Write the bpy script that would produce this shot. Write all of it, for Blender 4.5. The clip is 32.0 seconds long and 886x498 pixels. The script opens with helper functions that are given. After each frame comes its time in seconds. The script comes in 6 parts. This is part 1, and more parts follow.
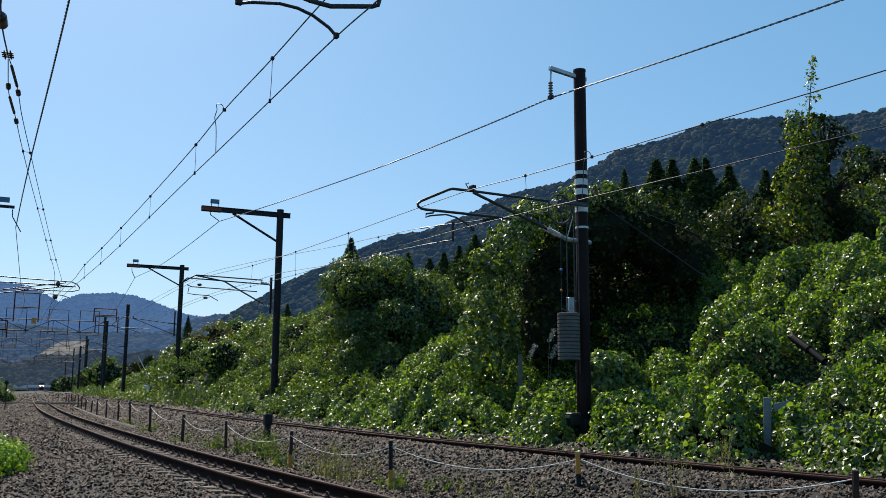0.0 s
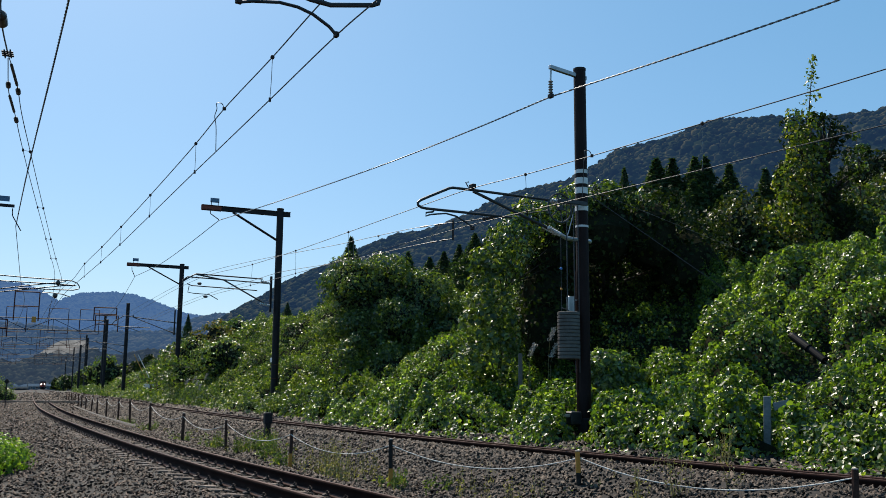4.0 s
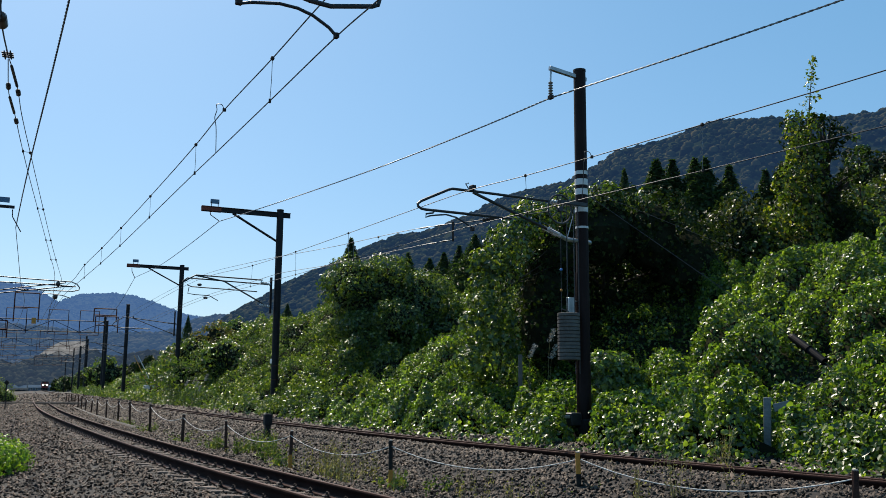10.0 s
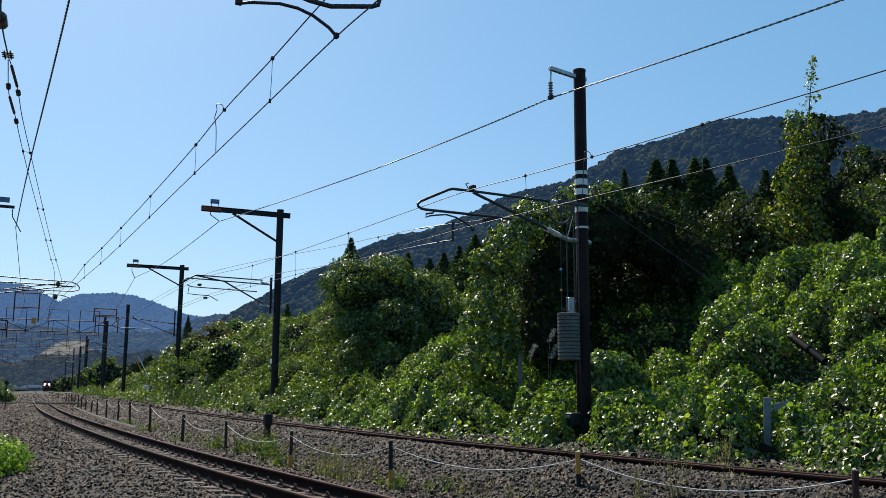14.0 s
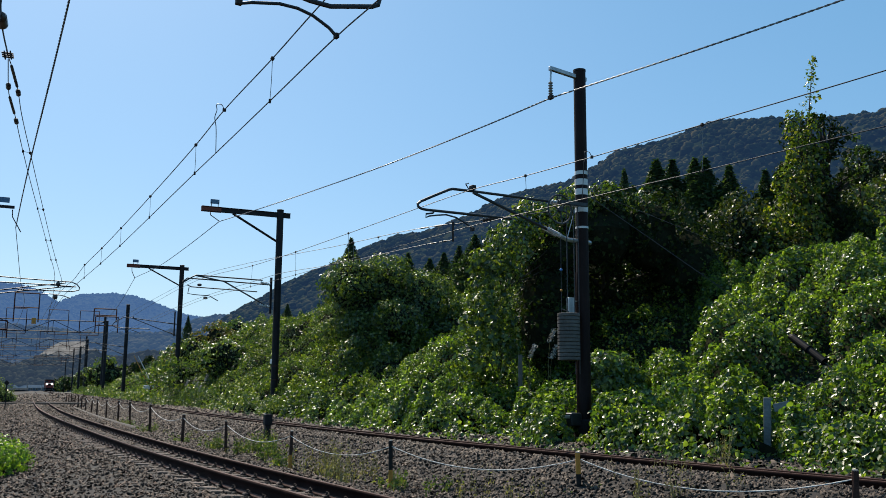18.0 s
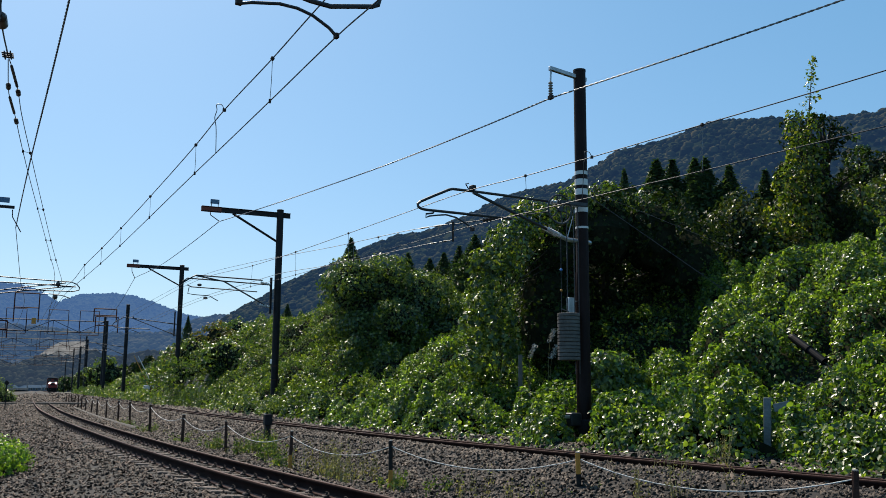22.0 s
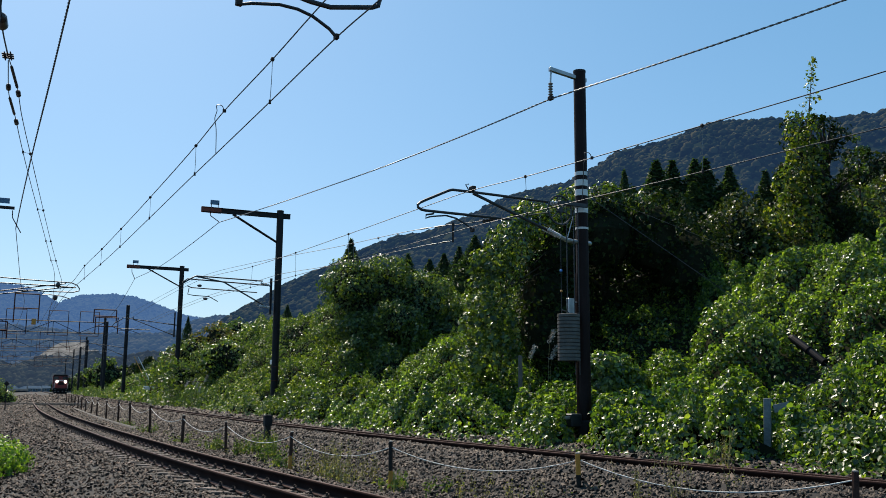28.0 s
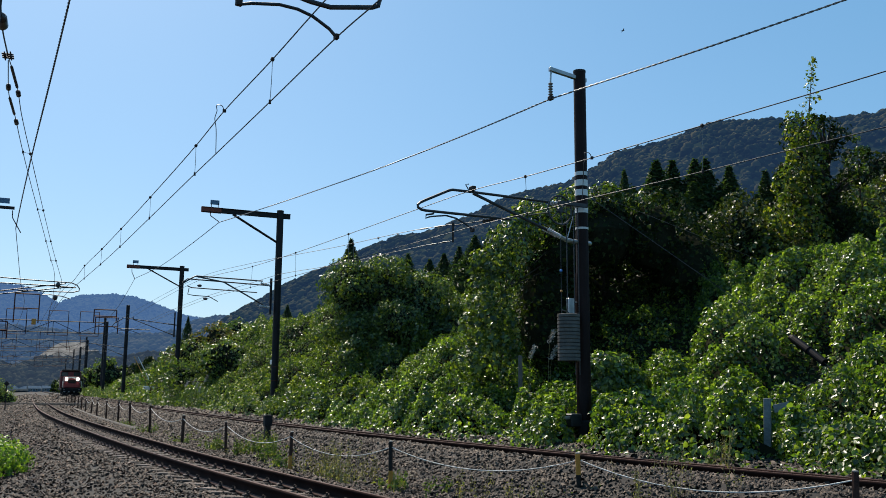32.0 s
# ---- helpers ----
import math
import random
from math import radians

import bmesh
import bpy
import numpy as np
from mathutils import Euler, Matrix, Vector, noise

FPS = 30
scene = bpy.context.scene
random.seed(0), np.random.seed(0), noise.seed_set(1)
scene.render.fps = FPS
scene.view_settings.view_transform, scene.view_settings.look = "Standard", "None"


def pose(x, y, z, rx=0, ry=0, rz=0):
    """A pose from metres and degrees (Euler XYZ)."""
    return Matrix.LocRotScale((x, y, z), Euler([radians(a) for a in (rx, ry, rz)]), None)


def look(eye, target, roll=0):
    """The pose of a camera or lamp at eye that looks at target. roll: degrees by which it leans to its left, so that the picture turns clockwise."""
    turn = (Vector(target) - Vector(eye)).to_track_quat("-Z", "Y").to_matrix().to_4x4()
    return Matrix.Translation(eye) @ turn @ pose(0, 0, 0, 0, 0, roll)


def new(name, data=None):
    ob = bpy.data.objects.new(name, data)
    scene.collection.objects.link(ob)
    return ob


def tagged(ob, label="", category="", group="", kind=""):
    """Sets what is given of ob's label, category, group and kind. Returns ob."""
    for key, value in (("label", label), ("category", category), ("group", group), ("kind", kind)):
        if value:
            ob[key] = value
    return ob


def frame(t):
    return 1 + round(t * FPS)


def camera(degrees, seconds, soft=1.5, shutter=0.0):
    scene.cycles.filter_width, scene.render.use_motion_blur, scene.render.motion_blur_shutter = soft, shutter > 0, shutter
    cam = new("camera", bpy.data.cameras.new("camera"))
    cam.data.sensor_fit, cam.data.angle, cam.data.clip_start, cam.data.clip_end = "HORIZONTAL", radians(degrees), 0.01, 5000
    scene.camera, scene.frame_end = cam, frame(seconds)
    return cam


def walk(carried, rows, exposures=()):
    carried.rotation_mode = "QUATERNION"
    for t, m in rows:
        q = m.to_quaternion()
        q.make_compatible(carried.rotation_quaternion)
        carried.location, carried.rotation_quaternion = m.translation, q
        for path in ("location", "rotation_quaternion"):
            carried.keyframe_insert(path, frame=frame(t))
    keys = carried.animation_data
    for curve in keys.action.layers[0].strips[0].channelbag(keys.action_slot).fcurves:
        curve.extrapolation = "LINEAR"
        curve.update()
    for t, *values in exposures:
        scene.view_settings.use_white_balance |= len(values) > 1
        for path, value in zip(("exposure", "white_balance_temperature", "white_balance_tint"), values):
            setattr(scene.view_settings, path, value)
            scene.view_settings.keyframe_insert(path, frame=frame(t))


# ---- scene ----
# ---------------- camera ----------------
EYE = (0.0, 0.0, 1.26)
FOV = 52.21
cam = camera(FOV, 32.0, soft=0.6)


def aim(nudge):
    """The tripod head's pose; nudge: small pitch in hundredths of a degree."""
    p = radians(8.846 + nudge * 0.01)
    return look(EYE, (0.0, math.cos(p), 1.26 + math.sin(p)), 0.45)


NUDGES = ((0.0, 0), (0.5, 4), (1.0, 0), (1.5, -1), (2.0, -9), (2.5, -20), (3.0, -16), (3.5, -10), (5.5, -5),
          (6.0, -11), (6.5, -10), (7.0, -5), (7.5, -5), (8.0, -10), (8.5, -5), (9.0, 0), (12.5, 0), (13.0, -4), (13.5, 0),
          (21.0, 1), (25.0, 3), (27.5, 6), (32.0, 6))
walk(cam, [(t, aim(n)) for t, n in NUDGES], [(0.0, 0.5, 6450, 10), (32.0, 0.5, 6450, 10)])

# ---------------- light ----------------
SUN_AZ, SUN_EL = radians(-28), radians(48)
world = bpy.data.worlds.new("world")
scene.world = world
world.use_nodes = True
wn = world.node_tree
sky = wn.nodes.new("ShaderNodeTexSky")
sky.sky_type = "NISHITA"
sky.sun_disc = False
sky.sun_elevation, sky.sun_rotation = SUN_EL, SUN_AZ
sky.air_density, sky.dust_density, sky.ozone_density = 1.0, 0.9, 2.6
wn.nodes["Background"].inputs["Strength"].default_value = 0.11
azure = wn.nodes.new("ShaderNodeMix")
azure.data_type = "RGBA"
azure.inputs[0].default_value = 0.52
azure.inputs[7].default_value = (0.5, 2.42, 4.2, 1)
wn.links.new(sky.outputs[0], azure.inputs[6])
wn.links.new(azure.outputs[2], wn.nodes["Background"].inputs["Color"])
sun = new("sun", bpy.data.lights.new("sun", "SUN"))
sun.data.energy, sun.data.angle, sun.data.color = 4.7, radians(0.53), (1.0, 0.89, 0.75)
SUN_DIR = Vector((math.sin(SUN_AZ) * math.cos(SUN_EL), math.cos(SUN_AZ) * math.cos(SUN_EL), math.sin(SUN_EL)))
sun.matrix_world = look(SUN_DIR * 60, (0, 0, 0))


# ---------------- materials ----------------
def material(name, dark, light, scale=8.0, rough=0.6, metal=0.0, bump=0.2, fine=60.0, stain=None, spec=0.5, island=0.0, rndm=0.0, grain=0.4, lo=0.32, hi=0.68):
    """Two-scale procedural surface: broad patches between two colours, fine grain, bump."""
    m = bpy.data.materials.new(name)
    m.use_nodes = True
    t = m.node_tree
    b = t.nodes["Principled BSDF"]
    co = t.nodes.new("ShaderNodeTexCoord")
    n1 = t.nodes.new("ShaderNodeTexNoise")
    n1.inputs["Scale"].default_value, n1.inputs["Detail"].default_value = scale, 5
    n2 = t.nodes.new("ShaderNodeTexNoise")
    n2.inputs["Scale"].default_value, n2.inputs["Detail"].default_value = fine, 3
    for n in (n1, n2):
        t.links.new(co.outputs["Object"], n.inputs["Vector"])
    mix = t.nodes.new("ShaderNodeMix")
    mix.data_type = "FLOAT"
    mix.inputs[0].default_value = grain
    t.links.new(n1.outputs[0], mix.inputs[2])
    t.links.new(n2.outputs[0], mix.inputs[3])
    ramp = t.nodes.new("ShaderNodeValToRGB")
    ramp.color_ramp.elements[0].color, ramp.color_ramp.elements[1].color = (*dark, 1), (*light, 1)
    ramp.color_ramp.elements[0].position, ramp.color_ramp.elements[1].position = lo, hi
    if stain:
        e = ramp.color_ramp.elements.new(0.5)
        e.color = (*stain, 1)
    fac = mix.outputs[0]
    for weight, node in ((island, "ShaderNodeNewGeometry"), (rndm, "ShaderNodeObjectInfo")):
        if weight:
            g = t.nodes.new(node)
            mx = t.nodes.new("ShaderNodeMix")
            mx.data_type = "FLOAT"
            mx.inputs[0].default_value = weight
            t.links.new(fac, mx.inputs[2])
            t.links.new(g.outputs["Random Per Island" if island and node.endswith("Geometry") else "Random"], mx.inputs[3])
            fac = mx.outputs[0]
    t.links.new(fac, ramp.inputs[0])
    t.links.new(ramp.outputs[0], b.inputs["Base Color"])
    b.inputs["Roughness"].default_value, b.inputs["Metallic"].default_value = rough, metal
    b.inputs["Specular IOR Level"].default_value = spec
    if bump:
        bp = t.nodes.new("ShaderNodeBump")
        bp.inputs["Strength"].default_value, bp.inputs["Distance"].default_value = bump, 0.02
        t.links.new(mix.outputs[0], bp.inputs["Height"])
        t.links.new(bp.outputs[0], b.inputs["Normal"])
    return m


def leaf_material(name, dark, mid, light, rough=0.38, through_light=0.35, spec=0.5, glow=(1.4, 1.65, 0.5)):
    m = bpy.data.materials.new(name)
    m.use_nodes = True
    t = m.node_tree
    b = t.nodes["Principled BSDF"]
    g = t.nodes.new("ShaderNodeNewGeometry")
    ramp = t.nodes.new("ShaderNodeValToRGB")
    ramp.color_ramp.elements[0].color, ramp.color_ramp.elements[1].color = (*dark, 1), (*light, 1)
    ramp.color_ramp.elements[1].position = 0.97
    e = ramp.color_ramp.elements.new(0.62)
    e.color = (*mid, 1)
    t.links.new(g.outputs["Random Per Island"], ramp.inputs[0])
    t.links.new(ramp.outputs[0], b.inputs["Base Color"])
    b.inputs["Roughness"].default_value = rough
    b.inputs["Specular IOR Level"].default_value = spec
    tr = t.nodes.new("ShaderNodeBsdfTranslucent")
    gain = t.nodes.new("ShaderNodeMix")
    gain.data_type, gain.blend_type = "RGBA", "MULTIPLY"
    gain.inputs[0].default_value = 1.0
    gain.inputs[7].default_value = (*glow, 1)
    t.links.new(ramp.outputs[0], gain.inputs[6])
    t.links.new(gain.outputs[2], tr.inputs["Color"])
    ms = t.nodes.new("ShaderNodeMixShader")
    ms.inputs[0].default_value = through_light
    t.links.new(b.outputs[0], ms.inputs[1])
    t.links.new(tr.outputs[0], ms.inputs[2])
    t.links.new(ms.outputs[0], t.nodes["Material Output"].inputs[0])
    return m


M_SOIL = material("soil", (0.028, 0.027, 0.016), (0.075, 0.068, 0.042), 0.8, 0.95, bump=0.5, fine=14)
# Bed colour kept near black to paint the shade in gaps between stones.
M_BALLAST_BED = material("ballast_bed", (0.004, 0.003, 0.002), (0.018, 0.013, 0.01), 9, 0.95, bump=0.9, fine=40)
M_STONE = material("ballast_stone", (0.005, 0.003, 0.002), (0.092, 0.056, 0.038), 3, 0.75, bump=0.3, fine=45, island=0.8, lo=0.42, hi=1.15, spec=0.3)
M_STONE_GREY = material("grey_ballast_stone", (0.008, 0.0055, 0.0045), (0.125, 0.092, 0.068), 3, 0.75, bump=0.3, fine=45, island=0.8, lo=0.3, hi=1.1, spec=0.3)
M_RAIL = material("rusty_rail", (0.014, 0.007, 0.006), (0.034, 0.017, 0.014), 3, 0.9, spec=0.05, bump=0.25, fine=70)
M_HEAD_LIT_FOOT = material("worn_head_lit_foot", (0.045, 0.022, 0.018), (0.095, 0.052, 0.043), 2, 0.75, spec=0.15, bump=0.05, fine=40)
M_SLEEPER = material("sleeper_concrete", (0.04, 0.027, 0.021), (0.12, 0.088, 0.07), 3, 0.9, bump=0.3, fine=50, rndm=0.3)
M_WOOD = material("weathered_timber", (0.07, 0.05, 0.04), (0.2, 0.15, 0.12), 3, 0.9, bump=0.4, fine=60)
M_CLIP = material("rail_fastening", (0.02, 0.014, 0.012), (0.06, 0.04, 0.035), 12, 0.7, metal=0.4, bump=0.2)
M_POLE = material("brown_painted_steel", (0.011, 0.006, 0.006), (0.024, 0.0125, 0.012), 1.2, 0.6, bump=0.06, fine=30, spec=0.15)
M_POLE_FAR = material("dark_steel", (0.010, 0.008, 0.009), (0.024, 0.020, 0.022), 1.2, 0.6, bump=0.06, fine=30, spec=0.2)
M_GALV = material("galvanised_steel", (0.30, 0.31, 0.32), (0.52, 0.53, 0.54), 5, 0.45, metal=0.75, bump=0.08, fine=60)
M_TUBE = material("weathered_tube_steel", (0.025, 0.026, 0.029), (0.06, 0.062, 0.066), 5, 0.5, metal=0.4, bump=0.08)
M_WHITE = material("white_band_paint", (0.52, 0.52, 0.52), (0.78, 0.78, 0.77), 4, 0.6, bump=0.1)
M_RUSTRED = material("rust_primer", (0.13, 0.028, 0.016), (0.24, 0.055, 0.03), 4, 0.75, bump=0.15)
M_FRAME = material("brown_frame_paint", (0.04, 0.012, 0.01), (0.11, 0.03, 0.024), 4, 0.75, bump=0.1, spec=0.2)
M_BLUEPLATE = material("blue_plate", (0.05, 0.12, 0.22), (0.10, 0.20, 0.32), 6, 0.5, bump=0.05)
M_WIRE = material("oxidised_copper_wire", (0.035, 0.032, 0.035), (0.075, 0.07, 0.07), 20, 0.5, metal=0.5, bump=0.0)
M_FEEDER = material("aluminium_strand", (0.12, 0.12, 0.125), (0.25, 0.25, 0.255), 20, 0.55, metal=0.3, bump=0.0)
M_PORC = material("brown_porcelain", (0.03, 0.02, 0.017), (0.07, 0.05, 0.042), 5, 0.3, bump=0.0)
M_PORCW = material("grey_porcelain", (0.4, 0.4, 0.4), (0.62, 0.62, 0.61), 5, 0.22, bump=0.0)
M_CONC = material("weathered_concrete", (0.13, 0.125, 0.115), (0.30, 0.29, 0.27), 3, 0.9, bump=0.3, fine=50)
M_WEIGHT = material("concrete_weight", (0.08, 0.072, 0.066), (0.17, 0.158, 0.146), 3, 0.95, spec=0.1, bump=0.25, fine=40)
M_ROPE = material("white_rope", (0.38, 0.38, 0.37), (0.6, 0.6, 0.58), 30, 0.8, bump=0.2, fine=140)
M_YELLOW = material("amber_post_paint", (0.42, 0.16, 0.018), (0.6, 0.26, 0.03), 8, 0.55, bump=0.15)
M_BLACK = material("black_post_paint", (0.012, 0.011, 0.011), (0.03, 0.027, 0.025), 8, 0.6, bump=0.15, spec=0.12)
M_SLEEVE = material("black_plastic_sleeve", (0.0025, 0.003, 0.005), (0.005, 0.006, 0.009), 6, 0.5, bump=0.05, spec=0.08)
M_RUSTPOST = material("rusted_post", (0.025, 0.013, 0.01), (0.085, 0.043, 0.032), 8, 0.8, bump=0.2, spec=0.15)
M_SIGNW = material("faded_white_paint", (0.12, 0.135, 0.15), (0.27, 0.285, 0.30), 6, 0.7, bump=0.25, fine=30)
M_BARK = material("bark", (0.02, 0.015, 0.011), (0.06, 0.046, 0.034), 4, 0.95, bump=0.6, fine=30)
M_LEAF = leaf_material("kudzu_leaf", (0.022, 0.042, 0.007), (0.070, 0.120, 0.021), (0.20, 0.24, 0.044), 0.38, 0.38, 0.7, (2.25, 2.6, 0.8))
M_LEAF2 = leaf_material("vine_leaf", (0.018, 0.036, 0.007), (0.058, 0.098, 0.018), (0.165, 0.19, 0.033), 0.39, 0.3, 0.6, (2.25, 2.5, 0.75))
# Darker copy of the vine leaf for foliage in shade; the shade is its colour.
M_SHADED_LEAF = leaf_material("shaded_leaf", (0.009, 0.018, 0.005), (0.017, 0.029, 0.007), (0.045, 0.058, 0.013), 0.55, 0.22, 0.12)
M_OLIVE = leaf_material("olive_leaf", (0.018, 0.030, 0.008), (0.045, 0.060, 0.015), (0.13, 0.115, 0.03), 0.42, 0.3, 0.4)
M_AUTUMN = leaf_material("autumn_leaf", (0.04, 0.05, 0.012), (0.085, 0.085, 0.02), (0.18, 0.11, 0.025), 0.5, 0.4, 0.35)
# Yellow-green leaf; on the tall tree its brightness paints the sunlit side.
M_LEAF_YEL = leaf_material("yellow_sunlit_leaf", (0.03, 0.06, 0.010), (0.09, 0.125, 0.018), (0.24, 0.22, 0.028), 0.42, 0.42)
M_BRIGHT = leaf_material("bright_weed_leaf", (0.07, 0.13, 0.02), (0.13, 0.22, 0.035), (0.25, 0.30, 0.05), 0.45, 0.5, 0.4)
M_CEDAR = leaf_material("cedar_needles", (0.016, 0.034, 0.015), (0.032, 0.06, 0.024), (0.075, 0.105, 0.04), 0.6, 0.3, 0.3)
M_GRASS = leaf_material("weed_leaf", (0.05, 0.08, 0.018), (0.10, 0.15, 0.03), (0.28, 0.26, 0.09), 0.5)
M_DRY = leaf_material("dry_stalk", (0.12, 0.10, 0.05), (0.22, 0.19, 0.10), (0.34, 0.30, 0.18), 0.7)
# Near-black fill: shade between leaves put into a colour.
M_GAP_SHADE = material("leaf_gap_shade", (0.012, 0.014, 0.009), (0.03, 0.032, 0.02), 2.5, 1.0, bump=0.8, fine=12, spec=0.0)
M_RED = material("red_locomotive_paint", (0.12, 0.008, 0.009), (0.17, 0.012, 0.012), 2, 0.5, bump=0.03)
M_LOCODARK = material("dark_underframe", (0.006, 0.006, 0.007), (0.018, 0.016, 0.016), 4, 0.8, bump=0.1, spec=0.1)
M_LOCOWHITE = material("white_stripe_paint", (0.6, 0.6, 0.58), (0.74, 0.74, 0.72), 4, 0.5, bump=0.03)
M_LOCOGREY = material("grey_roof_paint", (0.09, 0.09, 0.095), (0.16, 0.16, 0.165), 4, 0.6, bump=0.05)


def plain(name, colour, rough, metal=0.0, glow=0.0, clear=0.0):
    m = bpy.data.materials.new(name)
    m.use_nodes = True
    b = m.node_tree.nodes["Principled BSDF"]
    b.inputs["Base Color"].default_value = (*colour, 1)
    b.inputs["Roughness"].default_value, b.inputs["Metallic"].default_value = rough, metal
    b.inputs["Transmission Weight"].default_value = clear
    if glow:
        b.inputs["Emission Color"].default_value = (1.0, 0.86, 0.72, 1)
        b.inputs["Emission Strength"].default_value = glow
    return m


M_PLUME = material("pampas_plume", (0.25, 0.235, 0.21), (0.48, 0.46, 0.42), 9, 0.9, bump=0.0)
M_ROOFW = material("pale_metal_roof", (0.07, 0.08, 0.09), (0.14, 0.15, 0.16), 0.5, 0.9, spec=0.0, metal=0.0, bump=0.05)
M_ROOFB = material("blue_grey_roof", (0.06, 0.09, 0.13), (0.12, 0.16, 0.2), 0.5, 0.9, spec=0.0, bump=0.05)
M_QUARRY = material("quarry_rock", (0.05, 0.05, 0.05), (0.2, 0.19, 0.18), 0.12, 0.95, bump=0.3, fine=0.4)
M_LAMP = plain("headlamp_glow", (0.9, 0.88, 0.8), 0.2, glow=55.0)
M_GLASS = plain("dark_cab_glass", (0.02, 0.025, 0.03), 0.06)
M_BLUEBALL = plain("blue_ball", (0.05, 0.2, 0.55), 0.35)
M_ORANGEBALL = plain("orange_ball", (0.6, 0.25, 0.04), 0.35)


def forest_material(name, dark, mid, light, haze_glow, scale):
    """Woods seen across the valley; a bluish emission paints the lit air in front of this far backdrop onto them."""
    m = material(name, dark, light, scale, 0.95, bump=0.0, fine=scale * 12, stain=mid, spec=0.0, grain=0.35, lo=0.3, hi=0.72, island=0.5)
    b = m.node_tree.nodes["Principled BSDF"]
    b.inputs["Emission Color"].default_value = (*haze_glow, 1)
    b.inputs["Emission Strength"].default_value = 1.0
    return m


# The last colour of each is haze, painted on as glow.
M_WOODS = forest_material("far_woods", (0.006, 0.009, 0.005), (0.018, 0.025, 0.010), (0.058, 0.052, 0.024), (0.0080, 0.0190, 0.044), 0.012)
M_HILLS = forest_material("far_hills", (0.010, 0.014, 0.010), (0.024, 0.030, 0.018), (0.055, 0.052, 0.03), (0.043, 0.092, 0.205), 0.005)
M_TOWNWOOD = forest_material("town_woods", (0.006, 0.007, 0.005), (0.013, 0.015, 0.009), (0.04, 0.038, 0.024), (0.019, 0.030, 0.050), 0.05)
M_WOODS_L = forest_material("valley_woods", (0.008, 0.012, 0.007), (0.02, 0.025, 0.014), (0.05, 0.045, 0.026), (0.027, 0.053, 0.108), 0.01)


# ---------------- mesh helpers ----------------
class Build:
    """Collects vertices and faces of one mesh."""

    def __init__(self):
        self.v, self.f = [], []

    def add(self, verts, faces):
        n = len(self.v)
        self.v += [tuple(p) for p in verts]
        self.f += [tuple(i + n for i in q) for q in faces]
        return self

    def box(self, c, size, turn=None, ch=None):
        """Box with chamfered edges, centred at c; turn: a Matrix."""
        h = [s / 2 for s in size]
        ch = min(h) * 0.18 if ch is None else ch
        pts, idx = [], {}
        for sx in (-1, 1):
            for sy in (-1, 1):
                for sz in (-1, 1):
                    for ax in range(3):
                        p = [sx * (h[0] - ch), sy * (h[1] - ch), sz * (h[2] - ch)]
                        p[ax] = (sx, sy, sz)[ax] * h[ax]
                        idx[sx, sy, sz, ax] = len(pts)
                        pts.append(p)
        faces = []
        for ax in range(3):
            a, b = (ax + 1) % 3, (ax + 2) % 3
            for s in (-1, 1):
                q = []
                for sa, sb in ((-1, -1), (1, -1), (1, 1), (-1, 1)):
                    k = [0, 0, 0]
                    k[ax], k[a], k[b] = s, sa, sb
                    q.append(idx[k[0], k[1], k[2], ax])
                faces.append(q if s > 0 else q[::-1])
            for sa in (-1, 1):
                for sb in (-1, 1):
                    q = []
                    for s, face in ((-1, a), (1, a), (1, b), (-1, b)):
                        k = [0, 0, 0]
                        k[ax], k[a], k[b] = s, sa, sb
                        q.append(idx[k[0], k[1], k[2], face])
                    faces.append(q if sa * sb > 0 else q[::-1])
        for sx in (-1, 1):
            for sy in (-1, 1):
                for sz in (-1, 1):
                    q = [idx[sx, sy, sz, 0], idx[sx, sy, sz, 1], idx[sx, sy, sz, 2]]
                    faces.append(q if sx * sy * sz > 0 else q[::-1])
        c = Vector(c)
        m = turn.to_3x3() if turn else None
        return self.add([(m @ Vector(p) if m else Vector(p)) + c for p in pts], faces)

    def tube(self, path, r, seg=8, caps=True):
        """Tube along a path; r is one radius or one for each point."""
        path = [Vector(p) for p in path]
        rad = [r] * len(path) if isinstance(r, (int, float)) else r
        rings, last = [], None
        for i, p in enumerate(path):
            d = (path[min(i + 1, len(path) - 1)] - path[max(i - 1, 0)]).normalized()
            ref = last if last else (Vector((0, 0, 1)) if abs(d.z) < 0.9 else Vector((1, 0, 0)))
            u = (ref - d * ref.dot(d)).normalized()
            w = d.cross(u)
            last = u
            rings.append([p + (u * math.cos(2 * math.pi * k / seg) + w * math.sin(2 * math.pi * k / seg)) * rad[i] for k in range(seg)])
        verts = [q for ring in rings for q in ring]
        faces = []
        for i in range(len(path) - 1):
            for k in range(seg):
                a, b = i * seg + k, i * seg + (k + 1) % seg
                faces.append((a, b, b + seg, a + seg))
        if caps:
            faces.append(tuple(range(seg))[::-1])
            faces.append(tuple((len(path) - 1) * seg + k for k in range(seg)))
        return self.add(verts, faces)

    def ball(self, c, r, seg=8, rings=5, squash=(1, 1, 1)):
        c = Vector(c)
        pts = [c + Vector((0, 0, r * squash[2]))]
        for i in range(1, rings):
            a = math.pi * i / rings
            for k in range(seg):
                b = 2 * math.pi * k / seg
                pts.append(c + Vector((r * squash[0] * math.sin(a) * math.cos(b), r * squash[1] * math.sin(a) * math.sin(b), r * squash[2] * math.cos(a))))
        pts.append(c - Vector((0, 0, r * squash[2])))
        faces = [(0, 1 + k, 1 + (k + 1) % seg) for k in range(seg)]
        for i in range(rings - 2):
            for k in range(seg):
                a, b = 1 + i * seg + k, 1 + i * seg + (k + 1) % seg
                faces.append((a, a + seg, b + seg, b))
        e = len(pts) - 1
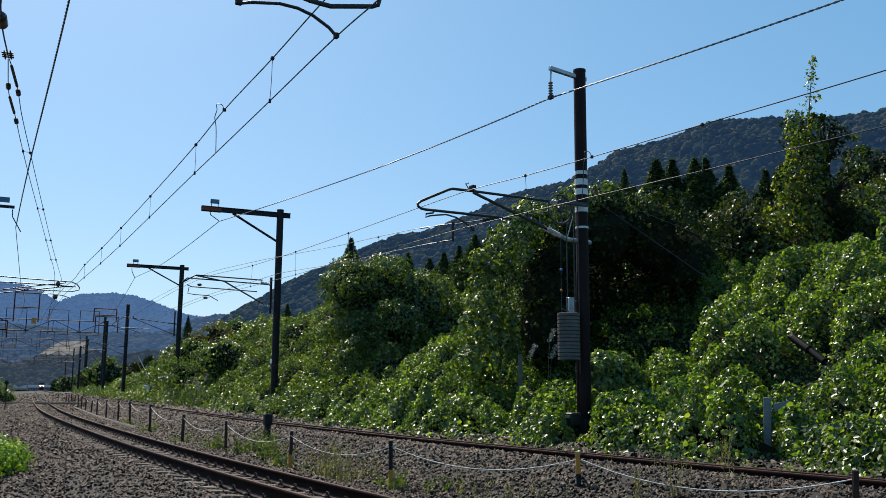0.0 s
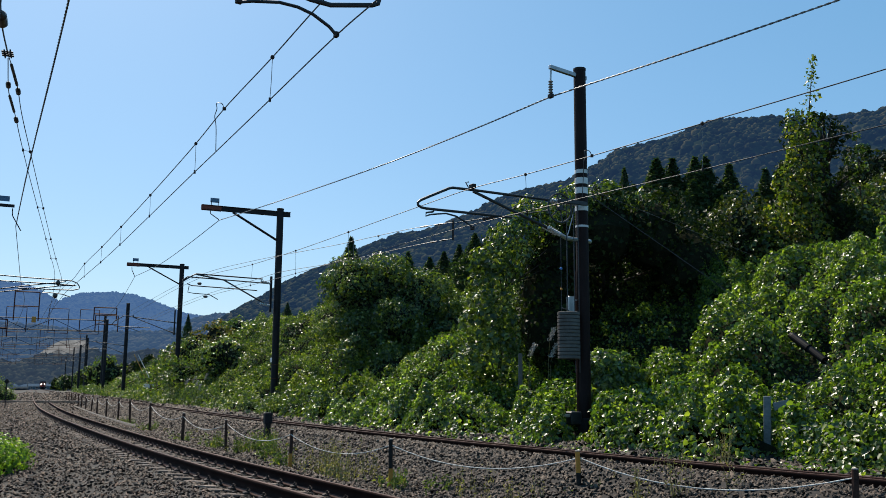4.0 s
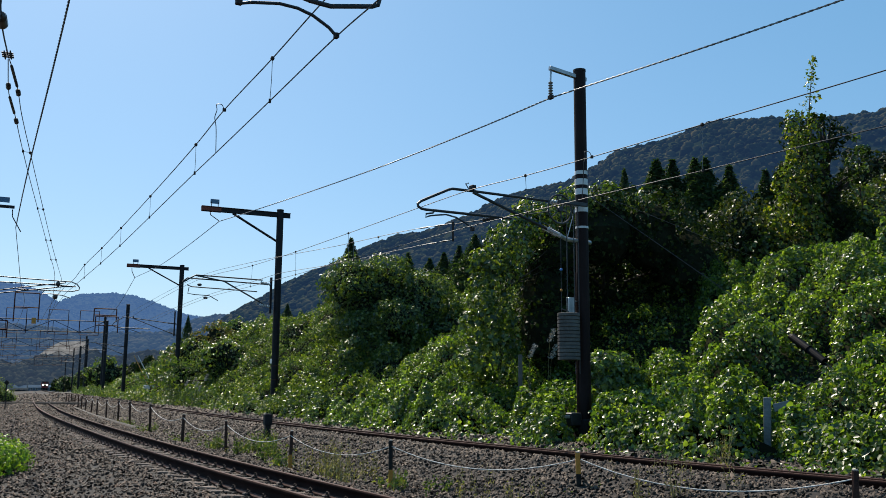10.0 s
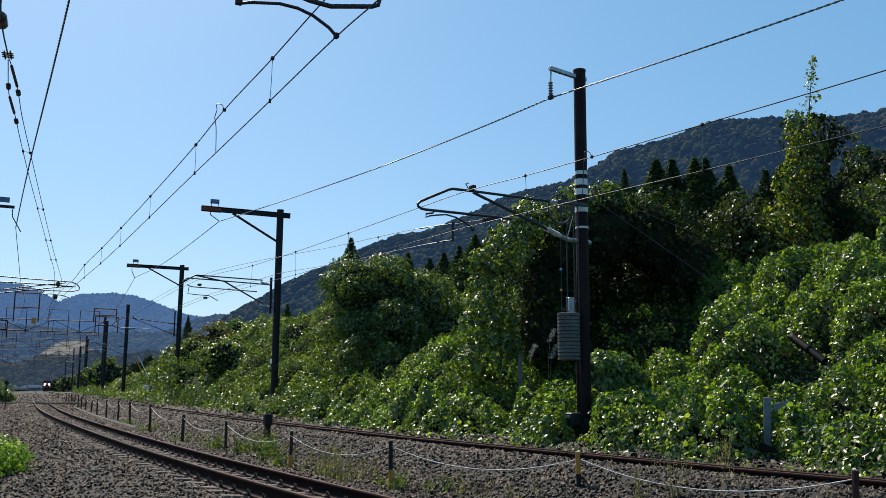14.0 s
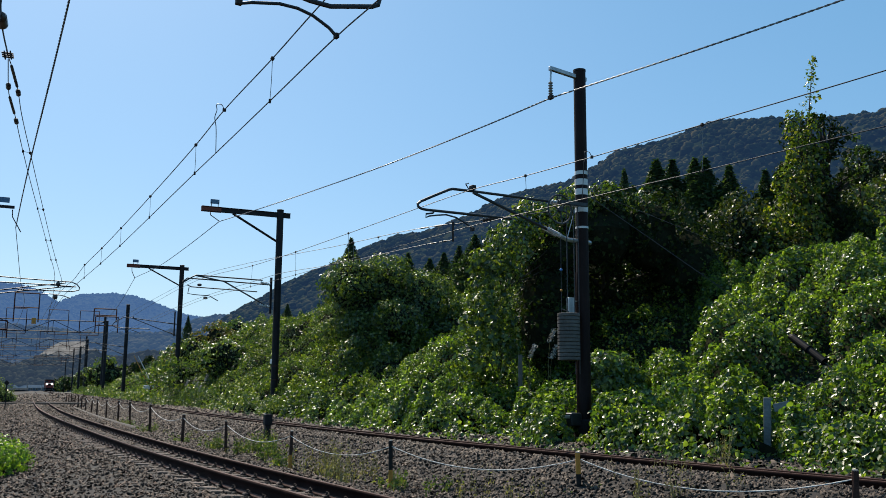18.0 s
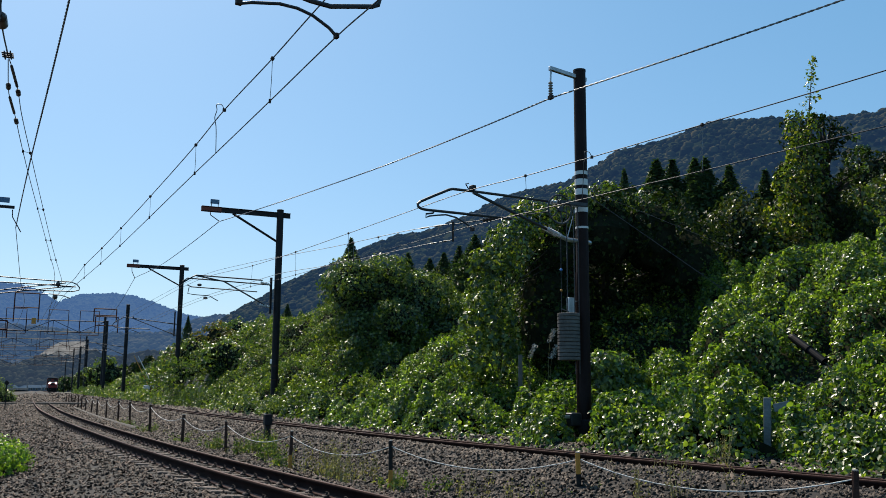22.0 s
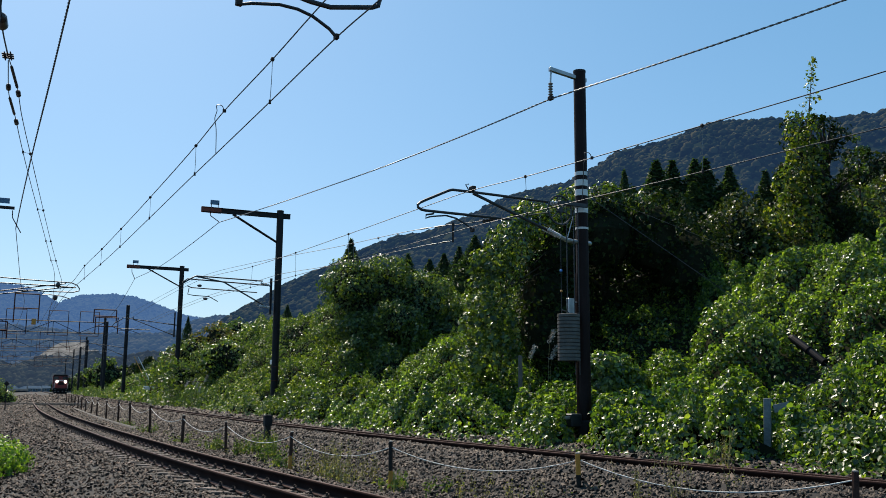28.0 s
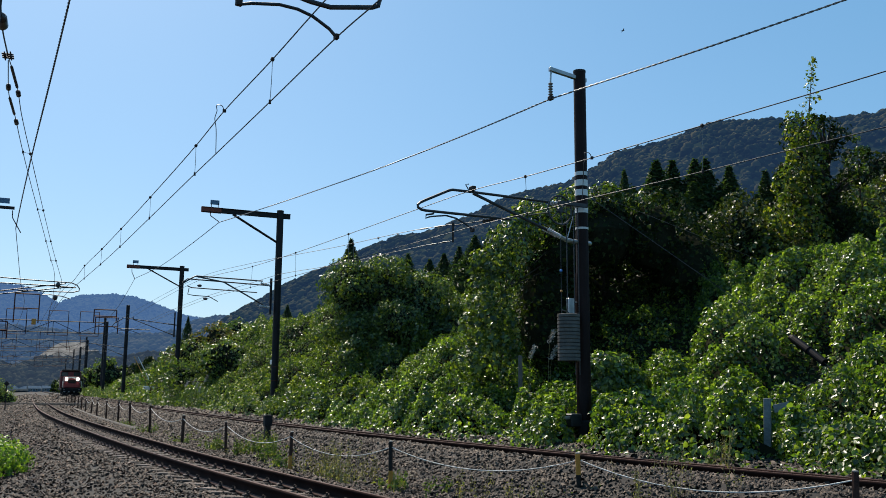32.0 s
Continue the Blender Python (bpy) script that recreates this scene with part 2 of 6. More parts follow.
        faces += [(e, e - seg + (k + 1) % seg, e - seg + k) for k in range(seg)]
        return self.add(pts, faces)

    def mesh(self, name, mat, smooth=False):
        me = bpy.data.meshes.new(name)
        me.from_pydata(self.v, [], self.f)
        me.materials.append(mat)
        if smooth:
            me.polygons.foreach_set("use_smooth", [True] * len(me.polygons))
        return me


def part(name, b, mat, parent, label="", smooth=False):
    """One mesh object under a thing or a part."""
    ob = new(name, b.mesh(name, mat, smooth) if isinstance(b, Build) else b)
    ob.parent = parent
    if label:
        ob["label"] = label
    return ob


def thing(name, m, label, category, group="", kind=""):
    ob = new(name)
    ob.empty_display_size = 0.2
    ob.matrix_basis = m
    return tagged(ob, label, category, group, kind)


def single(name, b, mat, label, category, group="", kind="", smooth=False, m=None):
    ob = new(name, b.mesh(name, mat, smooth) if isinstance(b, Build) else b)
    if m:
        ob.matrix_basis = m
    return tagged(ob, label, category, group, kind)


def quick_mesh(name, verts, faces, mat, smooth=False):
    """Mesh from numpy arrays; faces all of one size."""
    verts, faces = np.asarray(verts, np.float32), np.asarray(faces, np.int32)
    me = bpy.data.meshes.new(name)
    k = faces.shape[1]
    me.vertices.add(len(verts))
    me.vertices.foreach_set("co", verts.ravel())
    me.loops.add(faces.size)
    me.loops.foreach_set("vertex_index", faces.ravel())
    me.polygons.add(len(faces))
    me.polygons.foreach_set("loop_start", np.arange(0, faces.size, k, dtype=np.int32))
    if smooth:
        me.polygons.foreach_set("use_smooth", np.ones(len(faces), bool))
    me.update(calc_edges=True)
    me.materials.append(mat)
    return me


def grid_faces(nu, nv):
    i = np.arange((nu - 1) * (nv - 1))
    a = (i // (nv - 1)) * nv + i % (nv - 1)
    return np.stack([a, a + nv, a + nv + 1, a + 1], 1)


rng = np.random.default_rng(7)


def fbm(x, y, z=0.0, octaves=3):
    """Fractal noise for arrays."""
    out = np.empty(len(x))
    for i in range(len(x)):
        out[i] = noise.fractal((x[i], y[i], z), 1.0, 2.0, octaves)
    return out


# ---------------- the lines of the two tracks ----------------
def spline(pts, n=24):
    p = np.array(pts, float)
    q = np.vstack([2 * p[0] - p[1], p, 2 * p[-1] - p[-2]])
    out = []
    for i in range(1, len(q) - 2):
        a, b, c, d = q[i - 1:i + 3]
        ta, tb, tc = (np.linalg.norm(w) ** 0.5 for w in (b - a, c - b, d - c))
        m1 = (c - b) + tb * ((b - a) / ta - (c - a) / (ta + tb))
        m2 = (c - b) + tb * ((d - c) / tc - (d - b) / (tb + tc))
        for t in np.linspace(0, 1, n, endpoint=False):
            out.append((2 * t**3 - 3 * t * t + 1) * b + (t**3 - 2 * t * t + t) * m1 + (3 * t * t - 2 * t**3) * c + (t**3 - t * t) * m2)
    return np.array(out + [p[-1]])


class Line:
    """A track's centre line in plan with its rail height."""

    def __init__(self, pts, heights):
        d = spline(pts)
        s = np.concatenate([[0], np.cumsum(np.linalg.norm(np.diff(d, axis=0), axis=1))])
        self.s = np.arange(0, s[-1], 0.5)
        self.p = np.stack([np.interp(self.s, s, d[:, 0]), np.interp(self.s, s, d[:, 1])], 1)
        t = np.gradient(self.p, axis=0)
        t /= np.linalg.norm(t, axis=1)[:, None]
        self.t, self.n = t, np.stack([t[:, 1], -t[:, 0]], 1)
        self.h = np.interp(self.p[:, 1], *zip(*heights))
        self.length = self.s[-1]

    def at(self, s, off=0.0, up=0.0):
        f = [np.interp(s, self.s, c) for c in (self.p[:, 0], self.p[:, 1], self.n[:, 0], self.n[:, 1], self.h)]
        return Vector((f[0] + off * f[2], f[1] + off * f[3], f[4] + up))

    def heading(self, s):
        return math.atan2(np.interp(s, self.s, self.t[:, 1]), np.interp(s, self.s, self.t[:, 0]))

    def by_y(self, y):
        return float(np.interp(y, self.p[:, 1], self.s))

    def beside(self, x, y):
        """Way along, signed distance to the right, and rail height for arrays of places."""
        x, y = np.atleast_1d(x), np.atleast_1d(y)
        i = np.empty(len(x), int)
        for k in range(0, len(x), 20000):
            dx = x[k:k + 20000, None] - self.p[None, ::4, 0]
            dy = y[k:k + 20000, None] - self.p[None, ::4, 1]
            i[k:k + 20000] = np.argmin(dx * dx + dy * dy, axis=1) * 4
        i = np.minimum(i, len(self.p) - 1)
        dx, dy = x - self.p[i, 0], y - self.p[i, 1]
        return self.s[i] + dx * self.t[i, 0] + dy * self.t[i, 1], dx * self.n[i, 0] + dy * self.n[i, 1], self.h[i]


LINE_1 = Line([(14.8, -16), (8.9, -6), (5.4, 0), (2.5, 5), (-0.46, 10), (-3.36, 15), (-6.12, 20), (-11.34, 30), (-16.39, 40), (-21.25, 50), (-28.2, 65),
               (-52, 117.7), (-178, 399), (-230, 516)], [(0, 0), (60, 0), (130, -0.08), (277, -0.38), (400, -0.62), (520, -0.9)])
LINE_2 = Line([(24, -12), (13.9, 0), (9.3, 6), (5.75, 11.1), (2.77, 15.6), (-0.7, 21.44), (-4.83, 29.26), (-9.47, 38.59), (-15.85, 52.06), (-25.29, 72.1),
               (-52.86, 130.75), (-84.8, 201.7), (-173.3, 398.9), (-226, 516)], [(0, 0.22), (25, 0.17), (60, 0.1), (130, -0.03), (277, -0.35), (400, -0.6), (520, -0.9)])


BANK_TURN = LINE_2.by_y(9.0) + 5


def ground_z(x, y):
    """Formation between the tracks, flat land beyond the first, the bank beside the second."""
    s, d, h = LINE_2.beside(x, y)
    base = h - 0.9
    top = 8.6 + 5.9 * np.clip((s - BANK_TURN) / 18, 0, 1)
    steep = 0.5 + 0.4 * np.clip((s - 57) / 22, 0, 1)
    up = np.minimum((np.minimum(np.clip(d, 3.3, None), top) - 3.3) * steep, 5.6) + np.clip(d - top, 0, 40) * 0.12
    far = np.clip((s - 90) / 120, 0, 1)
    up *= 1 - 0.75 * far
    up -= 2.4 * np.exp(-((x - 6.0) ** 2 + (y - 26.8) ** 2) / 5.5)
    return base + np.where(d > 1.8, np.clip(d - 1.8, 0, 0.8) * 0.5 + up + 0.1 * np.clip(d - 3.3, 0, 1), 0.0)


# ---------------- ground ----------------
def axis(stops):
    out = []
    for a, b, step in stops:
        out += list(np.arange(a, b, step))
    return np.array(out + [stops[-1][1]])


def build_ground():
    gx = axis([(-4500, -700, 380), (-700, -200, 50), (-200, -60, 7), (-60, 40, 1.6), (40, 120, 8), (120, 700, 60), (700, 4500, 380)])
    gy = axis([(-600, -60, 90), (-60, -8, 6), (-8, 70, 1.6), (70, 200, 6), (200, 600, 25), (600, 4600, 400)])
    x, y = (a.ravel() for a in np.meshgrid(gx, gy, indexing="ij"))
    z = ground_z(x, y)
    z += 0.06 * np.array([noise.noise((a * 0.4, b * 0.4, 0)) for a, b in zip(x, y)])
    far = np.clip((np.hypot(x, y) - 250) / 300, 0, 1)
    z = z * (1 - far) + far * -2.0
    ob = new("ground", quick_mesh("ground", np.stack([x, y, z], 1), grid_faces(len(gx), len(gy)), M_SOIL, True))
    tagged(ob, "brown soil formation beside and between the tracks", "ground", kind="structure")


build_ground()


def sweep(line, s0, s1, step, profile, mat, name):
    """Cross-section (offset, height) swept along a track."""
    ss = np.arange(s0, s1, step)
    v = []
    for s in ss:
        for o, u in profile:
            v.append(line.at(s, o, u))
    return quick_mesh(name, np.array([tuple(p) for p in v]), grid_faces(len(ss), len(profile)), mat, True)


BED_1 = ((-8.6, -0.75), (-7.6, -0.56), (-3.4, -0.5), (-2.6, -0.4), (-1.7, -0.13), (-0.95, -0.155), (-0.66, -0.17), (-0.4, -0.2), (0.4, -0.255), (0.95, -0.29), (1.7, -0.32), (2.35, -0.42), (3.1, -0.5), (3.6, -0.62))
BED_2 = ((-3.3, -0.7), (-2.75, -0.52), (-1.6, -0.05), (-0.72, -0.045), (-0.45, -0.12), (0.0, -0.19), (0.95, -0.14), (1.8, -0.02), (2.4, -0.14), (3.1, -0.62))
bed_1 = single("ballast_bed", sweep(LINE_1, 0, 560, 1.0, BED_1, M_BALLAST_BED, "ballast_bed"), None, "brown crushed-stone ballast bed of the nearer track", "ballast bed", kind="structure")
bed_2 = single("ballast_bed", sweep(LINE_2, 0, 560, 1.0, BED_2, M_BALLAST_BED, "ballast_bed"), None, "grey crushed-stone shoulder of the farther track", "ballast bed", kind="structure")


def stones(name, line, profile, s0, s1, count, size, mat, lo, hi, power=1.6):
    """Broken stones lying on a bed, denser and finer near the start."""
    po, pu = np.array(profile).T
    s = s0 + (s1 - s0) * rng.random(count) ** power
    o = lo + (hi - lo) * rng.random(count)
    base = np.stack([np.interp(s, line.s, line.p[:, 0]), np.interp(s, line.s, line.p[:, 1]), np.interp(s, line.s, line.h)], 1)
    nn = np.stack([np.interp(s, line.s, line.n[:, 0]), np.interp(s, line.s, line.n[:, 1])], 1)
    c = base.copy()
    c[:, :2] += nn * o[:, None]
    r = size * (0.6 + 0.8 * rng.random(count)) * (1 + 2.0 * np.clip((s - s0) / (s1 - s0), 0, 1))
    c[:, 2] += np.interp(o, po, pu) + r * (0.75 * rng.random(count))
    a = (np.arange(5) * 1.2566)[None] + rng.random((count, 5)) * 0.9
    rim = 0.75 + 0.7 * rng.random((count, 5))
    v = np.zeros((count, 6, 3))
    v[:, :5] = np.stack([np.cos(a) * rim * 1.2, np.sin(a) * rim * 0.85, -0.7 + 0.6 * rng.random((count, 5))], 2)
    v[:, 5] = np.concatenate([rng.uniform(-0.6, 0.6, (count, 2)), 0.55 + 0.75 * rng.random((count, 1))], 1)
    tris = np.array([(k, (k + 1) % 5, 5) for k in range(5)])
    turn = rng.random(count) * np.pi
    q = np.stack([np.cos(turn), rng.normal(size=count) * 0.3, rng.normal(size=count) * 0.3, np.sin(turn)], 1)
    q /= np.linalg.norm(q, axis=1)[:, None]
    w, x, y, z = q.T
    rot = np.stack([1 - 2 * (y * y + z * z), 2 * (x * y - z * w), 2 * (x * z + y * w), 2 * (x * y + z * w), 1 - 2 * (x * x + z * z), 2 * (y * z - x * w),
                    2 * (x * z - y * w), 2 * (y * z + x * w), 1 - 2 * (x * x + y * y)], 1).reshape(-1, 3, 3)
    v = np.einsum("nij,nkj->nki", rot, v) * r[:, None, None] + c[:, None]
    f = (tris[None] + (np.arange(count) * 6)[:, None, None]).reshape(-1, 3)
    ob = new(name, quick_mesh(name, v.reshape(-1, 3), f, mat))
    return ob


S1 = LINE_1.by_y(7.0)
S2 = LINE_2.by_y(7.5)
for name, args, label in (
        ("ballast_stones", (LINE_1, BED_1, S1 - 4, S1 + 75, 125000, 0.0195, M_STONE, -6.8, 3.3, 2.3), "loose brown ballast stones round the nearer track"),
        ("shoulder_stones", (LINE_2, BED_2, S2 - 2, S2 + 80, 62000, 0.0198, M_STONE_GREY, -3.2, -0.7, 2.0), "grey ballast stones heaped on the track shoulder"),
        ("far_shoulder_stones", (LINE_2, BED_2, S2 - 2, S2 + 60, 10000, 0.03, M_STONE_GREY, 0.7, 2.7, 1.5), "grey ballast stones behind the farther rail"),
        ("near_ballast_stones", (LINE_1, BED_1, S1 - 22, S1 - 4, 5000, 0.03, M_STONE, -6.8, 3.3, 1.0), "loose brown ballast stones round the nearer track"),
        ("distant_ballast_stones", (LINE_1, BED_1, S1 + 55, S1 + 190, 12000, 0.06, M_STONE, -5.0, 3.3, 1.3), "brown ballast stones along the distant track"),
        ("distant_shoulder_stones", (LINE_2, BED_2, S2 + 60, S2 + 190, 6000, 0.06, M_STONE, -3.0, 2.5, 1.3), "ballast stones along the distant second track")):
    tagged(stones(name, *args), label, "ballast", kind="stuff")


# ---------------- tracks ----------------
RAIL = ((-0.068, -0.186), (0.068, -0.186), (0.068, -0.172), (0.013, -0.150), (0.010, -0.052), (0.034, -0.040), (0.034, -0.008), (0.024, 0.0),
        (-0.024, 0.0), (-0.034, -0.008), (-0.034, -0.040), (-0.010, -0.052), (-0.013, -0.150), (-0.068, -0.172))


def build_track(line, s0, s1, label, timber_every):
    track = thing("railway_track", Matrix.Identity(4), label, "railway track", kind="structure")
    for side in (-1, 1):
        ss = np.concatenate([np.arange(s0, s0 + 90, 1.0), np.arange(s0 + 90, s1, 6.0)])
        prof = list(RAIL) + [RAIL[0]]
        v = [tuple(line.at(s, side * 0.5655 + o, u - side * 0.042)) for s in ss for o, u in prof]
        me = quick_mesh("rail", v, grid_faces(len(ss), len(prof)), M_RAIL)
        me.materials.append(M_HEAD_LIT_FOOT)
        pm = np.zeros(len(me.polygons), np.int32)
        # Worn head, and the foot's upper faces painted pale as if sunlit.
        pm[np.isin(np.arange(len(pm)) % (len(prof) - 1), (2, 7, 12))] = 1
        me.polygons.foreach_set("material_index", pm)
        part("rail", me, None, track, "brown rusted rail with a worn pale head and lit-painted foot")
    b = Build()
    b.box((0, 0, 0), (2.0, 0.22, 0.17), ch=0.015)
    concrete = b.mesh("sleeper", M_SLEEPER)
    b = Build()
    b.box((0, 0, 0), (2.1, 0.2, 0.15), ch=0.008)
    timber = b.mesh("sleeper", M_WOOD)
    clip = Build()
    clip.box((0, 0, -0.005), (0.08, 0.11, 0.04), ch=0.012)
    clip.tube([(0.02, -0.05, 0.02), (0.04, -0.02, 0.042), (0.04, 0.025, 0.042), (0.01, 0.05, 0.02)], 0.011, 5)
    clip.tube([(0.02, 0, 0.0), (0.02, 0, 0.06)], 0.016, 6)
    clip = clip.mesh("rail_clip", M_CLIP)
    n = 0
    s = s0
    while s < s1 and n < 180:
        c = line.at(s, 0, -0.186 - 0.085)
        rz = math.degrees(line.heading(s)) - 90 + random.uniform(-0.8, 0.8)
        sl = part("sleeper", timber if timber_every and n % timber_every == 3 else concrete, None, track)
        sl.matrix_basis = pose(c.x, c.y, c.z, 0, 0, rz) @ pose(0, 0, 0, 0, 4.2, 0)
        if n < 104:
            for side in (-1, 1):
                for inn in (-1, 1):
                    p = line.at(s, side * 0.5655 + inn * 0.105, -0.16 - side * 0.042)
                    k = part("rail_clip", clip, None, track)
                    k.matrix_basis = pose(p.x, p.y, p.z, 0, 0, rz + (180 if inn > 0 else 0))
        s += 0.62
        n += 1
    return track


build_track(LINE_1, S1 - 22, 560, "curving single track with rusty rails on worn sleepers in ballast", 9)
build_track(LINE_2, S2 - 18, 560, "second curving track with rusty rails along the green bank", 0)

# ---------------- overhead line masts ----------------
def mast_frame(x, y, z, line=LINE_2, toward=-1):
    """Pose at a mast's foot: local x points over the track, local y along it."""
    s, d, h = line.beside(x, y)
    a = line.heading(float(s[0]))
    return pose(x, y, z, 0, 0, math.degrees(a) + 90) if toward < 0 else pose(x, y, z, 0, 0, math.degrees(a) - 90)


def insulator(b, p, q, r=0.06, sheds=6):
    p, q = Vector(p), Vector(q)
    d = q - p
    path, rad = [], []
    for i in range(sheds):
        for u, k in ((0.05, 0.45), (0.45, 1.0), (0.6, 1.0), (0.95, 0.45)):
            path.append(p + d * ((i + u) / sheds))
            rad.append(r * k)
    b.tube(path, rad, 8)
    return b


GROUP_MAST = "overhead line masts"


def mast(x, y, z, height, radius, label, mat=M_POLE, line=LINE_2, toward=-1):
    m = mast_frame(x, y, z, line, toward)
    t = thing("overhead_line_mast", m, label, "railway mast", GROUP_MAST)
    b = Build()
    b.tube([(0, 0, -1.2), (0, 0, height * 0.5), (0, 0, height)], [radius * 1.06, radius * 1.02, radius], 20)
    part("pole", b, mat, t, smooth=False)
    b = Build()
    b.tube([(0, 0, height), (0, 0, height + 0.05), (0, 0, height + 0.07)], [radius * 1.05, radius * 1.05, radius * 0.6], 20)
    part("cap", b, M_POLE_FAR, t)
    return t


def band(t, z, r, h, mat, name="band", label=""):
    b = Build()
    b.tube([(0, 0, z), (0, 0, z + h)], r, 20)
    part(name, b, mat, t, label)


def cantilever(t, up, reach, insul=M_PORCW, mirror=1):
    """Hinged tube bracket with register arm; local x goes out over the track."""
    top, low = up + 0.95, up
    x0 = 0.25
    b = Build()
    b.tube([(x0 + 0.55, 0, top - 0.12), (reach * 0.72, 0, top + 0.16), (reach * 0.86, 0, top + 0.22), (reach * 1.0, 0, top - 0.2), (reach * 1.03, 0, top - 0.42), (reach * 0.98, 0, top - 0.56),
            (reach * 0.9, 0, top - 0.6), (reach * 0.45, 0, top - 0.62)], 0.032, 8)
    part("top_tube", b, M_TUBE, t)
    b = Build()
    b.tube([(x0 + 0.5, 0, low + 0.12), (reach * 0.72, 0, top + 0.14)], 0.03, 8)
    part("stay_tube", b, M_TUBE, t)
    for p, q in (((x0, 0, top - 0.16), (x0 + 0.58, 0, top - 0.11)), ((x0, 0, low - 0.05), (x0 + 0.52, 0, low + 0.14))):
        part("insulator", insulator(Build(), p, q, 0.065), insul, t, "ribbed porcelain insulator")
    for z in (top - 0.18, low - 0.06):
        b = Build()
        b.box((0.2, 0, z), (0.26, 0.07, 0.07))
        part("hinge_bracket", b, M_TUBE, t)
    b = Build()
    b.tube([(reach * 0.86, 0, top - 0.58), (reach * 0.93, 0.02, top - 0.74), (reach * 0.86, 0.05, top - 0.72), (reach * 0.75, 0.1, top - 0.72), (reach * 0.66, 0.16, top - 0.86), (reach * 0.6, 0.2, top - 1.0)], 0.02, 6)
    part("register_arm", b, M_TUBE, t)
    b = Build()
    b.box((reach * 0.72, 0, top + 0.24), (0.09, 0.1, 0.09))
    part("wire_clamp", b, M_CLIP, t)


def feeder_beam(t, height, length):
    """Channel beam with strut, number plate and hook at a mast's head."""
    b = Build()
    b.box((length / 2 - 0.25, 0, height - 0.22), (length + 0.5, 0.12, 0.24), ch=0.02)
    b.box((length / 2 - 0.25, 0.075, height - 0.11), (length + 0.5, 0.06, 0.03), ch=0.006)
    b.box((length / 2 - 0.25, 0.075, height - 0.33), (length + 0.5, 0.06, 0.03), ch=0.006)
    part("beam", b, M_POLE_FAR, t)
    b = Build()
    b.box((length - 0.4, 0, height - 0.22), (0.95, 0.15, 0.27), ch=0.02)
    part("beam_end", b, M_RUSTRED, t, "rust-red primed beam end")
    for yy in (-0.07, 0.07):
        b = Build()
        b.tube([(0.1, yy, height - 1.55), (length * 0.62, yy, height - 0.34)], 0.04, 6)
        part("strut", b, M_POLE_FAR, t)
    b = Build()
    b.box((length - 0.55, 0, height + 0.16), (0.42, 0.03, 0.22), ch=0.006)
    plate = part("plate", b, M_BLUEPLATE, t, "blue-grey plate")
    for k in (-0.16, 0.16):
        b = Build()
        b.box((length - 0.55 + k, 0.01, height - 0.02), (0.03, 0.02, 0.3), ch=0.004)
        part("plate_leg", b, M_POLE_FAR, t)
    return plate


# ---------------- wires ----------------
def wire_path(pts, n=8):
    p = np.array(pts, float)
    xy = spline(p, n)
    return [Vector(q) for q in xy]


def line_wire(name, pts, r, mat, parent, label="", n=8):
    b = Build()
    b.tube(wire_path(pts, n), r, 5)
    return part(name, b, mat, parent, label)


def strand(name, pts, r, mat, parent, label="", pitch=0.32):
    """Two strands twisted round one another."""
    path = wire_path(pts, 12)
    d = [0.0]
    for a, c in zip(path, path[1:]):
        d.append(d[-1] + (c - a).length)
    k = np.arange(0, d[-1], pitch / 5)
    q = np.stack([np.interp(k, d, [p[i] for p in path]) for i in range(3)], 1)
    b = Build()
    for ph in (0, math.pi):
        pp = []
        for i, s in enumerate(k):
            dv = Vector(q[min(i + 1, len(q) - 1)] - q[max(i - 1, 0)]).normalized()
            u = Vector((0, 0, 1)).cross(dv).normalized()
            w = dv.cross(u)
            a = 2 * math.pi * s / pitch + ph
            pp.append(Vector(q[i]) + (u * math.cos(a) + w * math.sin(a)) * r * 0.75)
        b.tube(pp, r, 5)
    return part(name, b, mat, parent, label)


def dropper(parent, top, low, loop=0.0):
    top, low = Vector(top), Vector(low)
    b = Build()
    b.ball(top, 0.032, 6, 4, (1.0, 1.0, 1.1))
    k = part("wire_clamp", b, M_CLIP, parent)
    b = Build()
    b.tube([top, top * 0.5 + low * 0.5 + Vector((0.004, 0.004, 0)), low], 0.0045, 4)
    part("dropper", b, M_FEEDER, parent)
    b = Build()
    b.box(low, (0.03, 0.03, 0.06))
    part("contact_clip", b, M_CLIP, parent)


def jumper(parent, top, low):
    """Loop of cable between carrying wire and contact wire."""
    top, low = Vector(top), Vector(low)
    b = Build()
    b.tube(wire_path([top, top + Vector((-0.05, 0, 0.09)), top + Vector((-0.13, 0, 0.09)), top + Vector((-0.12, 0, 0.0)), top + Vector((-0.15, 0, -0.12)), top * 0.6 + low * 0.4 + Vector((-0.08, 0, 0)), low], 5), 0.007, 5)
    part("jumper_cable", b, M_WIRE, parent)
    b = Build()
    b.box(top, (0.05, 0.05, 0.05))
    part("wire_clamp", b, M_CLIP, parent)


# ---------------- the masts along the bank ----------------
def tube_part(name, t, pts, r, mat, label="", seg=8):
    b = Build()
    b.tube(pts, r, seg)
    return part(name, b, mat, t, label)


def box_part(name, t, c, size, mat, label="", turn=None, ch=None):
    b = Build()
    b.box(c, size, turn, ch)
    return part(name, b, mat, t, label)


